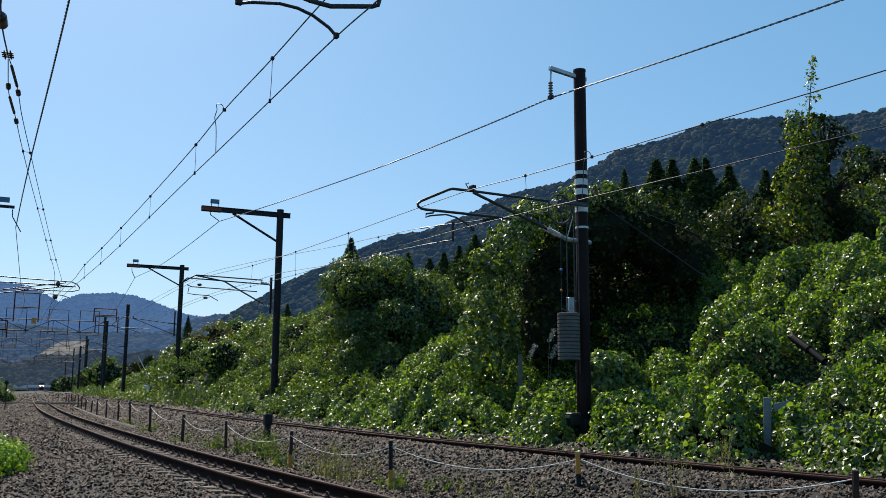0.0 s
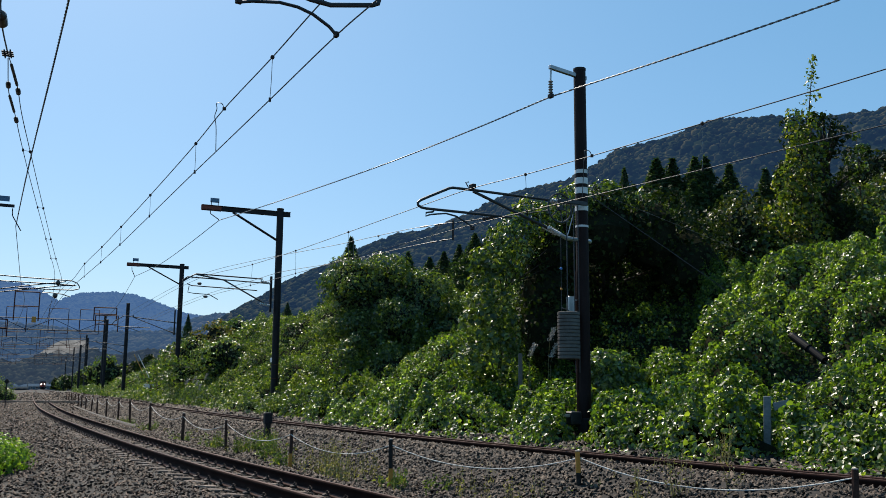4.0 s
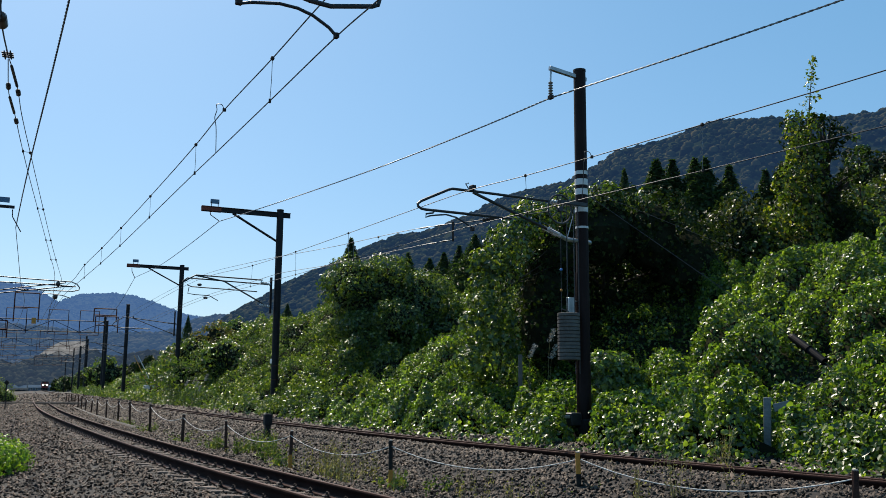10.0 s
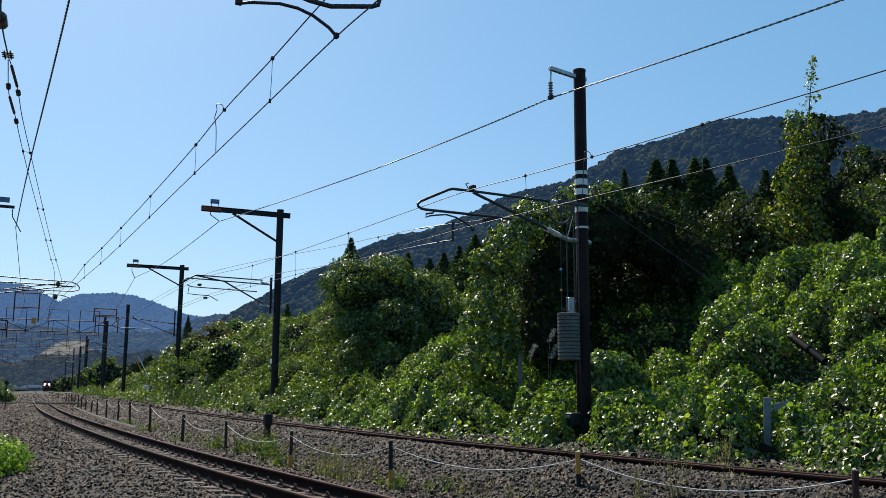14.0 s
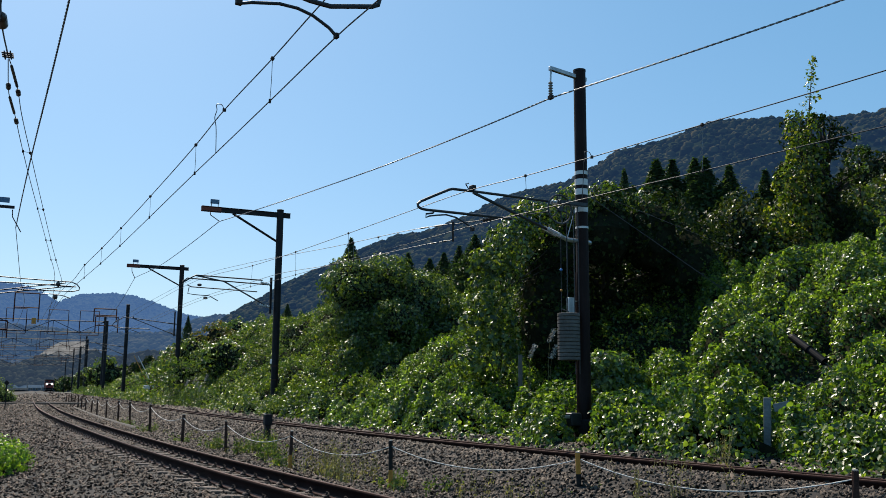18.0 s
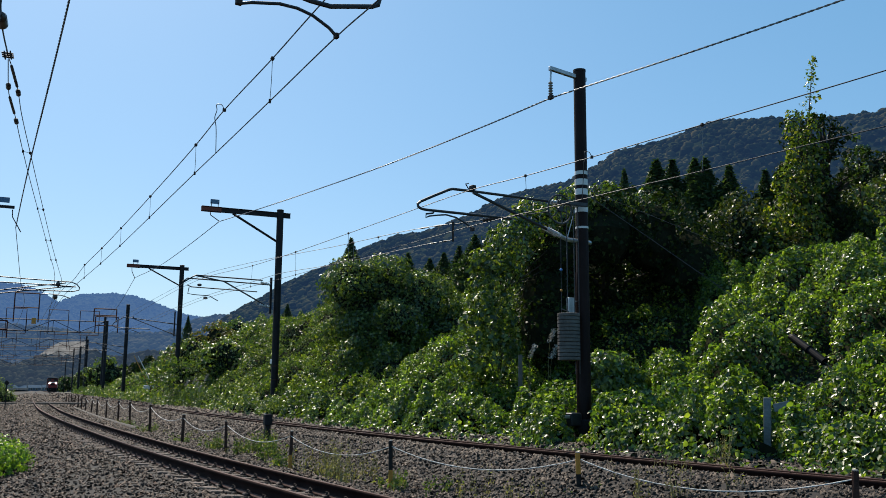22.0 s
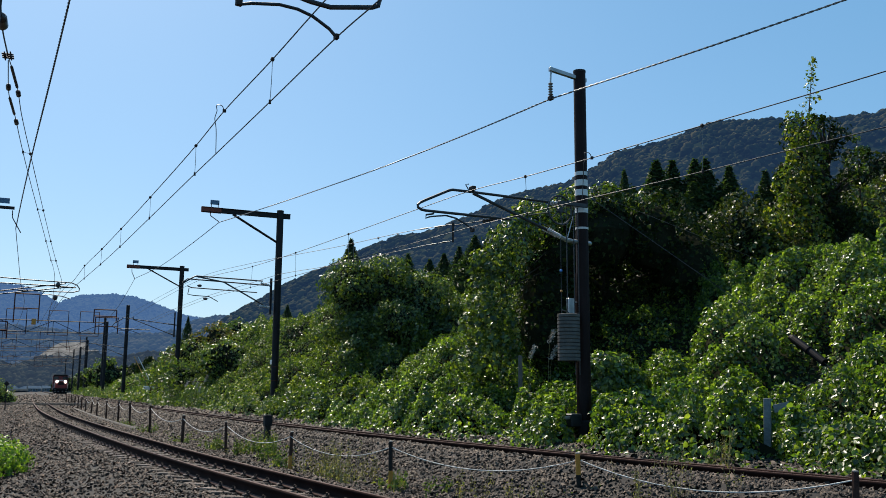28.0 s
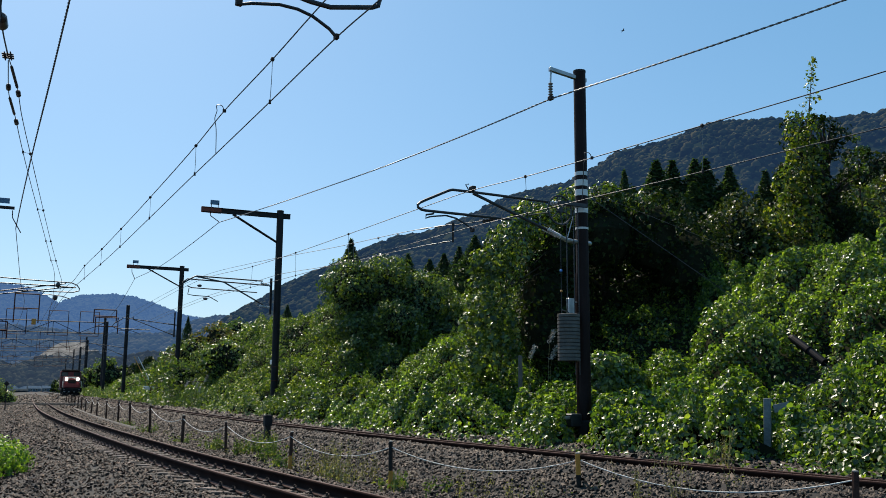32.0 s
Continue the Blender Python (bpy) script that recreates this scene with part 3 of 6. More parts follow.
Z1 = 0.45
m1 = mast(3.33, 21.36, Z1, 8.58, 0.148, "tall dark brown steel pole with white bands and hanging weights")
for k, zz in enumerate((6.48, 6.22, 5.98, 5.56, 5.16)):
    band(m1, zz - Z1 - 0.06, 0.156, (0.09, 0.15, 0.15, 0.12, 0.05)[k], M_WHITE, "band", "white painted band")
for k, zz in enumerate((6.36, 6.1)):
    band(m1, zz - Z1 - 0.02, 0.153, 0.05, M_POLE, "band", "dark brown band")
band(m1, 0.98 - Z1, 0.153, 0.06, M_YELLOW, "band", "amber warning band")
b = Build()
b.tube([(0, 0, -0.9), (0, 0, 0.13), (0, 0, 0.16)], [0.26, 0.24, 0.2], 16)
part("footing", b, M_POLE_FAR, m1, "dark concrete collar at the foot")
box_part("bracket_arm", m1, (0.36, 0, 8.46), (1.12, 0.09, 0.1), M_GALV, "grey steel top bracket", pose(0, 0, 0, 0, -5, 0))
tube_part("bracket_hook", m1, [(0.87, 0, 8.5), (0.885, 0, 8.3), (0.89, 0, 8.18)], 0.022, M_GALV)
part("insulator", insulator(Build(), (0.89, 0, 8.17), (0.89, 0, 7.84), 0.06, 5), M_CONC, m1, "grey-brown ribbed insulator")
box_part("wire_clamp", m1, (0.89, 0, 7.78), (0.09, 0.14, 0.1), M_CLIP)
# hinged bracket over the farther track
tube_part("top_tube", m1, [(0.74, 0, 5.22), (2.0, 0, 5.215), (3.1, 0, 5.21), (3.62, 0, 5.2), (3.72, 0, 5.17), (4.2, 0, 4.94), (4.42, 0, 4.83), (4.49, 0, 4.77), (4.48, 0, 4.71), (4.4, 0, 4.67), (4.28, 0, 4.66), (2.9, 0, 4.68), (2.05, 0, 4.69)], 0.031, M_TUBE)
tube_part("stay_tube", m1, [(0.78, 0, 4.47), (3.08, 0, 5.18)], 0.036, M_TUBE)
part("insulator", insulator(Build(), (0.42, 0, 5.22), (0.98, 0, 5.215), 0.06, 7), M_PORCW, m1, "pale ribbed insulator")
part("insulator", insulator(Build(), (0.72, -0.04, 4.44), (1.12, -0.04, 4.585), 0.055, 7), M_PORCW, m1, "pale ribbed insulator")
part("insulator", insulator(Build(), (0.70, 0.09, 4.40), (1.08, 0.09, 4.55), 0.055, 7), M_PORCW, m1, "pale ribbed insulator")
tube_part("hinge_arm", m1, [(0.08, 0, 5.2), (0.45, 0, 5.22)], 0.05, M_GALV, "grey steel hinge arm")
tube_part("hinge_arm", m1, [(-0.25, 0, 4.33), (0.45, 0, 4.35), (0.75, 0, 4.45)], 0.055, M_GALV, "grey steel hinge arm")
tube_part("tie_rod", m1, [(0.24, 0.05, 5.1), (0.48, 0.05, 4.4)], 0.012, M_GALV)
tube_part("register_arm", m1, [(4.06, 0, 4.68), (4.12, 0.02, 4.6), (4.3, 0.04, 4.56), (4.32, 0.05, 4.48), (4.22, 0.06, 4.52), (4.05, 0.08, 4.55), (3.84, 0.1, 4.58), (3.6, 0.12, 4.54), (3.38, 0.14, 4.44), (3.2, 0.16, 4.33)], 0.02, M_TUBE, seg=6)
box_part("wire_clamp", m1, (3.2, 0.16, 4.31), (0.06, 0.1, 0.08), M_CLIP)
box_part("wire_clamp", m1, (3.1, 0, 5.29), (0.1, 0.16, 0.1), M_CLIP)
tube_part("clamp_hook", m1, [(3.2, 0, 5.25), (3.28, 0, 5.36), (3.2, 0, 5.38)], 0.014, M_CLIP, seg=5)
# guide rails and weights
b = Build()
b.tube([(0.85 + 0.34 * math.cos(2 * math.pi * k / 24), 0.25, 5.0 + 0.34 * math.sin(2 * math.pi * k / 24)) for k in range(25)], 0.024, 6, False)
wheel = part("tension_wheel", b, M_TUBE, m1, "grey spoked tensioning wheel")
for k in range(6):
    a = math.pi * k / 3 + 0.3
    b = Build()
    b.tube([(0.85, 0.25, 5.0), (0.85 + 0.33 * math.cos(a), 0.25, 5.0 + 0.33 * math.sin(a))], 0.018, 6)
    part("spoke", b, M_TUBE, wheel)
b = Build()
b.tube([(0.85, 0.2, 5.0), (0.85, 0.3, 5.0)], 0.07, 10)
part("hub", b, M_TUBE, wheel)
box_part("wheel_frame", m1, (0.45, 0.25, 5.18), (0.8, 0.07, 0.09), M_TUBE)
for xx in (0.20, 0.54, 0.33):
    tube_part("guide_rod", m1, [(xx, 0.1, 2.5 if xx == 0.54 else 1.2), (xx, 0.1, 5.15)], 0.013, M_TUBE, seg=6)
tube_part("weight_cable", m1, [(0.72, 0.1, 2.6), (0.72, 0.1, 4.5)], 0.008, M_WIRE, seg=5)
b = Build()
b.ball((0.72, 0.1, 3.6), 0.035)
part("marker_ball", b, M_BLUEBALL, m1, "blue marker ball")
b = Build()
b.ball((0.72, 0.1, 3.12), 0.032)
part("marker_ball", b, M_ORANGEBALL, m1, "orange marker ball")
weight = thing("tension_weight_stack", m1.matrix_basis, "stack of grey concrete tension weights hanging beside the pole", "tension weight")
for k in range(13):
    b = Build()
    z0 = 1.505 + k * 0.084
    b.tube([(0.52, 0.1, z0), (0.52, 0.1, z0 + 0.012), (0.52, 0.1, z0 + 0.068), (0.52, 0.1, z0 + 0.08)], [0.24, 0.26, 0.26, 0.24], 24)
    part("weight_disc", b, M_WEIGHT, weight)
b = Build()
b.tube([(0.52, 0.1, 1.46), (0.52, 0.1, 2.64), (0.72, 0.1, 2.68)], 0.016, 6)
part("hanger_rod", b, M_TUBE, weight)
box_part("guide_box", m1, (0.36, -0.02, 2.73), (0.16, 0.1, 0.5), M_GALV, "grey steel guide box")
tube_part("guide_box_pin", m1, [(0.3, -0.1, 2.5), (0.3, -0.1, 2.98)], 0.02, M_GALV, seg=6)
for zz in (2.55, 2.9):
    tube_part("strap", m1, [(0.1, -0.05, zz), (0.4, -0.05, zz)], 0.018, M_GALV, seg=6)
tube_part("cable_pipe", m1, [(0.165, -0.06, 0.25), (0.165, -0.06, 3.6)], 0.02, M_RUSTPOST, seg=6)
box_part("label_plate", m1, (0.16, -0.09, 2.17), (0.05, 0.02, 0.18), M_WHITE, "small white plate")
box_part("junction_box", m1, (0.33, 0, 0.16), (0.3, 0.24, 0.3), M_TUBE, "dark grey box at the foot")
box_part("foot_beam", m1, (0.75, 0.05, 0.22), (0.5, 0.09, 0.07), M_GALV)

mA = mast(-8.02, 43.71, -0.2, 10.1, 0.165, "dark steel mast with a beam head and rust-red end", M_POLE_FAR)
feeder_beam(mA, 10.1, 3.75)
tube_part("feeder_hook", mA, [(3.4, 0, 9.76), (3.38, 0, 9.6), (2.97, 0, 9.34)], 0.022, M_CLIP, seg=6)
box_part("number_plate", mA, (0.17, -0.1, 2.75), (0.02, 0.28, 0.22), M_WHITE, "white plate")
for zz in (1.85, 2.5):
    band(mA, zz, 0.172, 0.05, M_RUSTPOST)
box_part("hinge_frame", mA, (0.33, 0, 5.9), (0.1, 0.12, 1.75), M_POLE_FAR)
tube_part("top_tube", mA, [(0.75, 0, 6.62), (3.9, 0, 6.68), (4.05, 0, 6.6), (4.5, 0, 6.3)], 0.032, M_TUBE)
tube_part("middle_tube", mA, [(0.45, 0, 6.42), (4.3, 0, 6.52), (4.5, 0, 6.35)], 0.03, M_TUBE)
tube_part("low_tube", mA, [(1.0, 0, 6.05), (4.1, 0, 6.12), (4.3, 0, 6.2)], 0.026, M_TUBE)
tube_part("stay_tube", mA, [(0.42, 0, 5.34), (2.6, 0, 6.46), (3.9, 0, 6.66)], 0.036, M_TUBE)
for zz in (6.42, 5.34):
    part("insulator", insulator(Build(), (0.35, 0, zz), (0.85, 0, zz + 0.1), 0.07), M_PORCW, mA)
for xx, zz in ((3.75, 6.22), (3.45, 5.62)):
    b = Build()
    b.ball((xx, 0.1, zz), 0.085, 8, 6, (1.3, 1, 0.8))
    part("strain_insulator", b, M_PORC, mA)
tube_part("register_arm", mA, [(4.2, 0, 6.1), (4.25, 0, 5.8), (4.0, 0.1, 5.75), (3.3, 0.2, 5.72), (2.9, 0.25, 5.5)], 0.02, M_TUBE, seg=6)

mB = mast(-20.22, 69.53, -0.2, 10.8, 0.175, "dark steel mast with beam head beside the overgrown bank", M_POLE_FAR)
feeder_beam(mB, 10.8, 4.0)
tube_part("feeder_hook", mB, [(3.7, 0, 10.4), (3.68, 0, 10.15), (3.45, 0, 9.66)], 0.024, M_CLIP, seg=6)
cantilever(mB, 5.5, 4.7, M_PORC)
box_part("hinge_frame", mB, (0.35, 0, 6.3), (0.1, 0.12, 1.9), M_POLE_FAR)

mC = mast(-34.9, 100.2, -0.4, 10.7, 0.19, "far dark concrete mast beside the track", M_POLE_FAR)
cantilever(mC, 5.3, 4.3, M_PORC)
mC2 = mast(-36.9, 106.0, -0.4, 9.3, 0.17, "second far dark mast beside the track", M_POLE_FAR)
mD = mast(-45.9, 123.9, -0.4, 10.6, 0.19, "far dark mast with a square wire frame", M_POLE_FAR)


def sq_frame(t, z, w, h, x0):
    b = Build()
    for p, q in (((x0, 0, z), (x0, 0, z + h)), ((x0 + w, 0, z), (x0 + w, 0, z + h)), ((x0, 0, z + h), (x0 + w, 0, z + h)), ((x0, 0, z + h * 0.45), (x0 + w, 0, z + h * 0.45))):
        b.tube([p, q], 0.07, 6)
    part("wire_frame", b, M_FRAME, t, "brown-red square frame")


sq_frame(mD, 9.0, 2.9, 2.2, -1.4)
mE = mast(-58.6, 150.0, -0.5, 9.5, 0.19, "far dark mast near the station throat", M_POLE_FAR)
cantilever(mE, 5.5, 4.0, M_PORC)
mF = mast(-70.0, 176.0, -0.5, 9.5, 0.19, "far dark mast near the station throat", M_POLE_FAR)

# masts of the nearer track, beyond the edge of view
mL = mast(-4.38, 8.13, -0.5, 8.6, 0.15, "brown steel mast of the nearer track beside the ballast", M_POLE, LINE_1, 1)
tube_part("top_tube", mL, [(0.3, 0, 6.6), (2.6, 0, 6.7), (3.6, 0, 6.72), (4.05, 0, 6.6), (4.18, 0, 6.4), (4.15, 0, 6.3), (4.07, 0, 6.26), (3.54, 0, 6.14), (3.3, 0, 6.15), (1.6, 0, 6.4)], 0.03, M_TUBE)
tube_part("stay_tube", mL, [(0.3, 0, 5.7), (2.4, 0, 6.66)], 0.03, M_TUBE)
tube_part("register_arm", mL, [(2.5, 0, 6.3), (2.42, 0, 6.02), (2.48, 0, 5.93), (2.6, 0, 5.97), (2.93, 0.02, 6.04), (3.15, 0.03, 6.04), (3.34, 0.04, 6.0), (3.55, 0.05, 5.9), (3.63, 0.05, 5.83)], 0.02, M_TUBE, seg=7)
box_part("wire_clamp", mL, (2.46, 0, 5.95), (0.07, 0.06, 0.08), M_CLIP)
box_part("wire_clamp", mL, (3.645, 0.05, 5.82), (0.05, 0.07, 0.06), M_CLIP)
mL2 = mast(-18.3, 35.93, -0.6, 9.6, 0.16, "brown steel mast with long bracket tubes over the nearer track", M_POLE, LINE_1, 1)
tube_part("top_tube", mL2, [(0.2, 0, 6.25), (1.5, 0, 6.2), (3.2, 0, 6.17), (3.42, 0, 6.09), (3.53, 0, 5.95), (3.52, 0, 5.85), (3.3, 0, 5.78), (1.2, 0, 5.75)], 0.023, M_TUBE)
tube_part("top_tube", mL2, [(0.2, 0, 5.62), (1.7, 0, 5.9), (3.0, 0, 6.12)], 0.023, M_TUBE)
tube_part("stay_tube", mL2, [(0.2, 0, 5.5), (2.0, 0, 5.8), (2.9, 0, 5.95), (3.4, 0, 5.98)], 0.023, M_TUBE)
tube_part("stay_tube", mL2, [(0.2, 0, 6.02), (2.6, 0, 6.0), (3.3, 0, 5.98)], 0.024, M_TUBE)
tube_part("register_arm", mL2, [(2.2, 0, 5.75), (2.1, 0, 5.6), (2.4, 0.05, 5.64), (2.9, 0.1, 5.6), (3.2, 0.1, 5.5)], 0.02, M_TUBE, seg=6)
for xx, zz in ((2.7, 6.05), (2.62, 5.52)):
    b = Build()
    b.ball((xx, 0, zz), 0.09, 8, 6, (1.0, 1, 1.3))
    part("strain_insulator", b, M_PORC, mL2)
box_part("bracket_arm", mL2, (0.3, 0, 9.1), (1.1, 0.09, 0.12), M_POLE_FAR)
box_part("plate", mL2, (0.45, 0, 9.38), (0.4, 0.03, 0.22), M_BLUEPLATE, "blue-grey plate")
tube_part("feeder_hook", mL2, [(0.78, 0, 9.0), (0.8, 0, 8.7), (1.15, 0, 8.1)], 0.02, M_CLIP, seg=6)

# ---------------- wires over the tracks ----------------
o1 = thing("overhead_wire", Matrix.Identity(4), "dark overhead wires above the nearer track with droppers", "overhead wire", "overhead wires")
MESS1 = [(4.2, 0.2, 6.3), (-1.46, 10.39, 5.93), (-2.41, 12.11, 5.83), (-3.59, 14.25, 5.75), (-4.48, 15.86, 5.6), (-6.44, 19.46, 5.41), (-8.25, 22.81, 5.29), (-9.82, 25.72, 5.21), (-11.65, 29.15, 5.17),
         (-13.2, 32.12, 5.04), (-15.4, 36.6, 5.25), (-28.0, 63.0, 5.6), (-50.0, 112.0, 5.6), (-176.0, 395.0, 5.2)]
CONT1 = [(4.2, 0.2, 5.35), (-0.70, 9.02, 5.32), (-1.19, 9.90, 5.32), (-2.43, 12.14, 5.22), (-3.79, 14.61, 5.12), (-4.47, 15.84, 5.07), (-6.43, 19.45, 4.94), (-8.25, 22.81, 4.83), (-9.94, 25.94, 4.77),
         (-13.13, 31.98, 4.78), (-15.4, 36.6, 4.9), (-28.0, 63.0, 4.9), (-50.0, 112.0, 4.8), (-176.0, 395.0, 4.4)]
line_wire("messenger_wire", MESS1, 0.009, M_WIRE, o1)
line_wire("contact_wire", CONT1, 0.0085, M_WIRE, o1)
for p, q in (((-2.41, 12.11, 5.83), (-2.43, 12.14, 5.22)), ((-4.48, 15.86, 5.6), (-4.47, 15.84, 5.07)), ((-6.44, 19.46, 5.41), (-6.43, 19.45, 4.94)), ((-8.25, 22.81, 5.29), (-8.25, 22.81, 4.83)),
             ((-9.82, 25.72, 5.21), (-9.84, 25.76, 4.77)), ((-11.65, 29.15, 5.19), (-11.66, 29.2, 4.77))):
    dropper(o1, p, q)
jumper(o1, (-3.59, 14.25, 5.75), (-3.79, 14.61, 5.12))

o2 = thing("overhead_wire", Matrix.Identity(4), "dark overhead wires above the farther track with droppers", "overhead wire", "overhead wires")
MESS2 = [(13.0, 1.0, 5.7), (5.70, 11.17, 5.38), (4.03, 13.64, 5.38), (2.66, 15.78, 5.41), (1.62, 17.46, 5.46), (0.63, 19.13, 5.55), (-0.53, 21.14, 5.56), (-2.66, 25.06, 5.59), (-4.82, 29.25, 5.68), (-7.22, 34.00, 5.86),
         (-12.0, 43.9, 6.45), (-24.6, 70.0, 6.3), (-52.0, 130.0, 5.9), (-172.0, 397.0, 5.3)]
CONT2 = [(13.0, 1.0, 4.7), (5.67, 11.22, 4.65), (4.89, 12.36, 4.65), (4.02, 13.67, 4.65), (2.75, 15.64, 4.68), (0.55, 19.26, 4.75), (-0.59, 21.25, 4.76), (-2.64, 25.02, 4.83), (-4.79, 29.18, 4.92), (-7.31, 34.19, 5.08),
         (-10.97, 41.70, 5.35), (-24.2, 69.3, 5.3), (-52.0, 130.0, 5.0), (-172.0, 397.0, 4.4)]
line_wire("messenger_wire", MESS2, 0.009, M_WIRE, o2)
line_wire("contact_wire", CONT2, 0.0075, M_WIRE, o2)
for p, q in (((4.03, 13.64, 5.38), (4.02, 13.67, 4.65)), ((1.62, 17.46, 5.46), (1.65, 17.45, 4.71)), ((-2.66, 25.06, 5.59), (-2.64, 25.02, 4.83)), ((-4.82, 29.25, 5.68), (-4.79, 29.18, 4.92)), ((-7.22, 34.0, 5.86), (-7.31, 34.19, 5.08))):
    dropper(o2, p, q)
jumper(o2, (2.66, 15.78, 5.41), (2.5, 15.95, 4.69))

o3 = thing("overhead_wire", Matrix.Identity(4), "tensioned wire pair ending at the pole with a yoke", "overhead wire", "overhead wires")
A3 = [(0.22, 22.25, 5.37), (-0.72, 23.14, 5.38), (-3.37, 28.17, 5.71), (-7.48, 35.21, 6.16), (-12.7, 46.2, 6.85), (-25.2, 71.0, 6.7)]
B3 = [(0.27, 22.17, 4.95), (-0.42, 22.57, 4.89), (-3.35, 28.13, 5.14), (-5.62, 31.48, 5.27), (-7.58, 35.41, 5.38), (-12.4, 45.5, 5.7), (-25.0, 70.6, 5.5)]
line_wire("messenger_wire", A3, 0.008, M_WIRE, o3)
line_wire("contact_wire", B3, 0.008, M_WIRE, o3)
for a in (A3, B3):
    for k, c in ((0.35, M_WIRE), (0.75, M_FEEDER)):
        p, q = Vector(a[0]), Vector(a[1])
        b = Build()
        b.tube([p.lerp(q, k - 0.12), p.lerp(q, k), p.lerp(q, k + 0.12)], [0.014, 0.022, 0.014], 6)
        part("turnbuckle", b, c, o3)
for u in (0.42, 0.75):
    dropper(o3, Vector(A3[1]).lerp(Vector(A3[2]), u), Vector(B3[1]).lerp(Vector(B3[2]), u + 0.02))
b = Build()
b.box((0.245, 22.2, 5.16), (0.05, 0.05, 0.5))
part("yoke_plate", b, M_CLIP, o3, "dark yoke plate joining two wires")
tube_part("strain_rod", o3, [(0.22, 22.22, 5.34), (1.05, 21.6, 5.36), (2.6, 21.33, 5.52)], 0.012, M_TUBE, seg=6)
part("insulator", insulator(Build(), (0.95, 21.65, 5.35), (1.25, 21.55, 5.38), 0.06, 4), M_PORC, o3, "brown ribbed insulator")

o4 = thing("overhead_wire", Matrix.Identity(4), "dark anchored wire splitting in two below an insulator", "overhead wire", "overhead wires")
P4 = [(-6.08, 11.78, 6.21), (-6.55, 12.96, 6.17)]
line_wire("anchor_wire", [(-4.35, 8.15, 6.35), (-6.08, 11.78, 6.21), (-6.55, 12.96, 6.17)], 0.012, M_WIRE, o4)
A4 = [(-6.55, 12.96, 6.17), (-6.80, 13.69, 6.15), (-7.06, 14.39, 6.12), (-7.54, 15.57, 6.08), (-8.49, 18.05, 6.0), (-10.44, 23.17, 5.83), (-12.03, 27.37, 5.69), (-13.31, 30.8, 5.57), (-14.41, 33.77, 5.48), (-15.11, 35.62, 5.41), (-27.0, 62.0, 5.6), (-49.0, 112.0, 5.6)]
B4 = [(-6.62, 13.12, 6.16), (-7.15, 14.25, 6.12), (-7.41, 14.83, 6.15), (-7.82, 15.94, 6.11), (-8.24, 17.01, 6.07), (-9.26, 19.65, 5.98), (-11.46, 25.47, 5.77), (-13.09, 29.77, 5.62), (-14.95, 34.6, 5.45), (-27.2, 62.0, 4.9), (-49.2, 112.0, 4.8)]
line_wire("messenger_wire", A4, 0.008, M_WIRE, o4)
line_wire("contact_wire", B4, 0.008, M_WIRE, o4)
b = Build()
c4 = Vector((-6.08, 11.78, 6.21))
d4 = (Vector(P4[1]) - c4).normalized()
b.tube([c4 - d4 * 0.22, c4 - d4 * 0.2, c4 - d4 * 0.15, c4 + d4 * 0.1, c4 + d4 * 0.15, c4 + d4 * 0.18], [0.03, 0.06, 0.08, 0.08, 0.06, 0.03], 16)
part("strain_insulator", b, M_PORC, o4, "dark egg-shaped insulator")
def on_wire(pts, y):
    return Vector([float(np.interp(y, [p[1] for p in pts], [p[k] for p in pts])) for k in range(3)])


for wire, y0, y1 in ((A4, 13.35, 14.3), (B4, 14.85, 15.75)):
    tube_part("turnbuckle", o4, [on_wire(wire, y0), on_wire(wire, y0 + 0.05), on_wire(wire, y1 - 0.05), on_wire(wire, y1)], [0.01, 0.024, 0.024, 0.01], M_WIRE, seg=8)
for wire, y0 in ((A4, 14.55), (B4, 14.25), (B4, 16.15)):
    tube_part("wire_clamp", o4, [on_wire(wire, y0 - 0.14), on_wire(wire, y0 - 0.08), on_wire(wire, y0 + 0.08), on_wire(wire, y0 + 0.14)], [0.012, 0.04, 0.04, 0.012], M_WIRE, seg=8)
b = Build()
y4 = Vector(P4[1])
for off in (-0.045, 0.045):
    b.box(y4 + Vector((off, 0, 0)), (0.018, 0.22, 0.07), pose(0, 0, 0, 0, 0, 20), 0.004)
for off in (-0.08, 0.0, 0.08):
    b.tube([y4 + d4 * off - Vector((0.075, 0.03, 0)), y4 + d4 * off + Vector((0.075, 0.03, 0))], 0.014, 6)
part("yoke_plate", b, M_CLIP, o4)
for y4 in (18.05, 23.17, 27.37, 30.8):
    i = [np.interp(y4, [p[1] for p in A4], [p[k] for p in A4]) for k in range(3)]
    j = [np.interp(y4, [p[1] for p in B4], [p[k] for p in B4]) for k in range(3)]
    dropper(o4, i, j)

f1 = thing("feeder_cable", Matrix.Identity(4), "twisted grey aluminium feeder cable hung from the mast heads", "cable", "feeder cables")
strand("strand", [(12.8, 9.0, 8.6), (7.20, 15.50, 8.30), (5.27, 17.75, 8.24), (2.55, 20.92, 8.21)], 0.013, M_FEEDER, f1)
strand("strand", [(2.55, 20.92, 8.21), (0.98, 23.48, 8.22), (-1.51, 27.5, 8.30), (-4.7, 32.67, 8.53), (-8.16, 38.28, 8.84), (-10.66, 42.34, 9.1)], 0.013, M_FEEDER, f1)
line_wire("strand", [(-10.66, 42.34, 9.1), (-14.21, 49.47, 8.97), (-18.18, 57.48, 8.98), (-23.24, 67.8, 9.45)], 0.018, M_WIRE, f1)
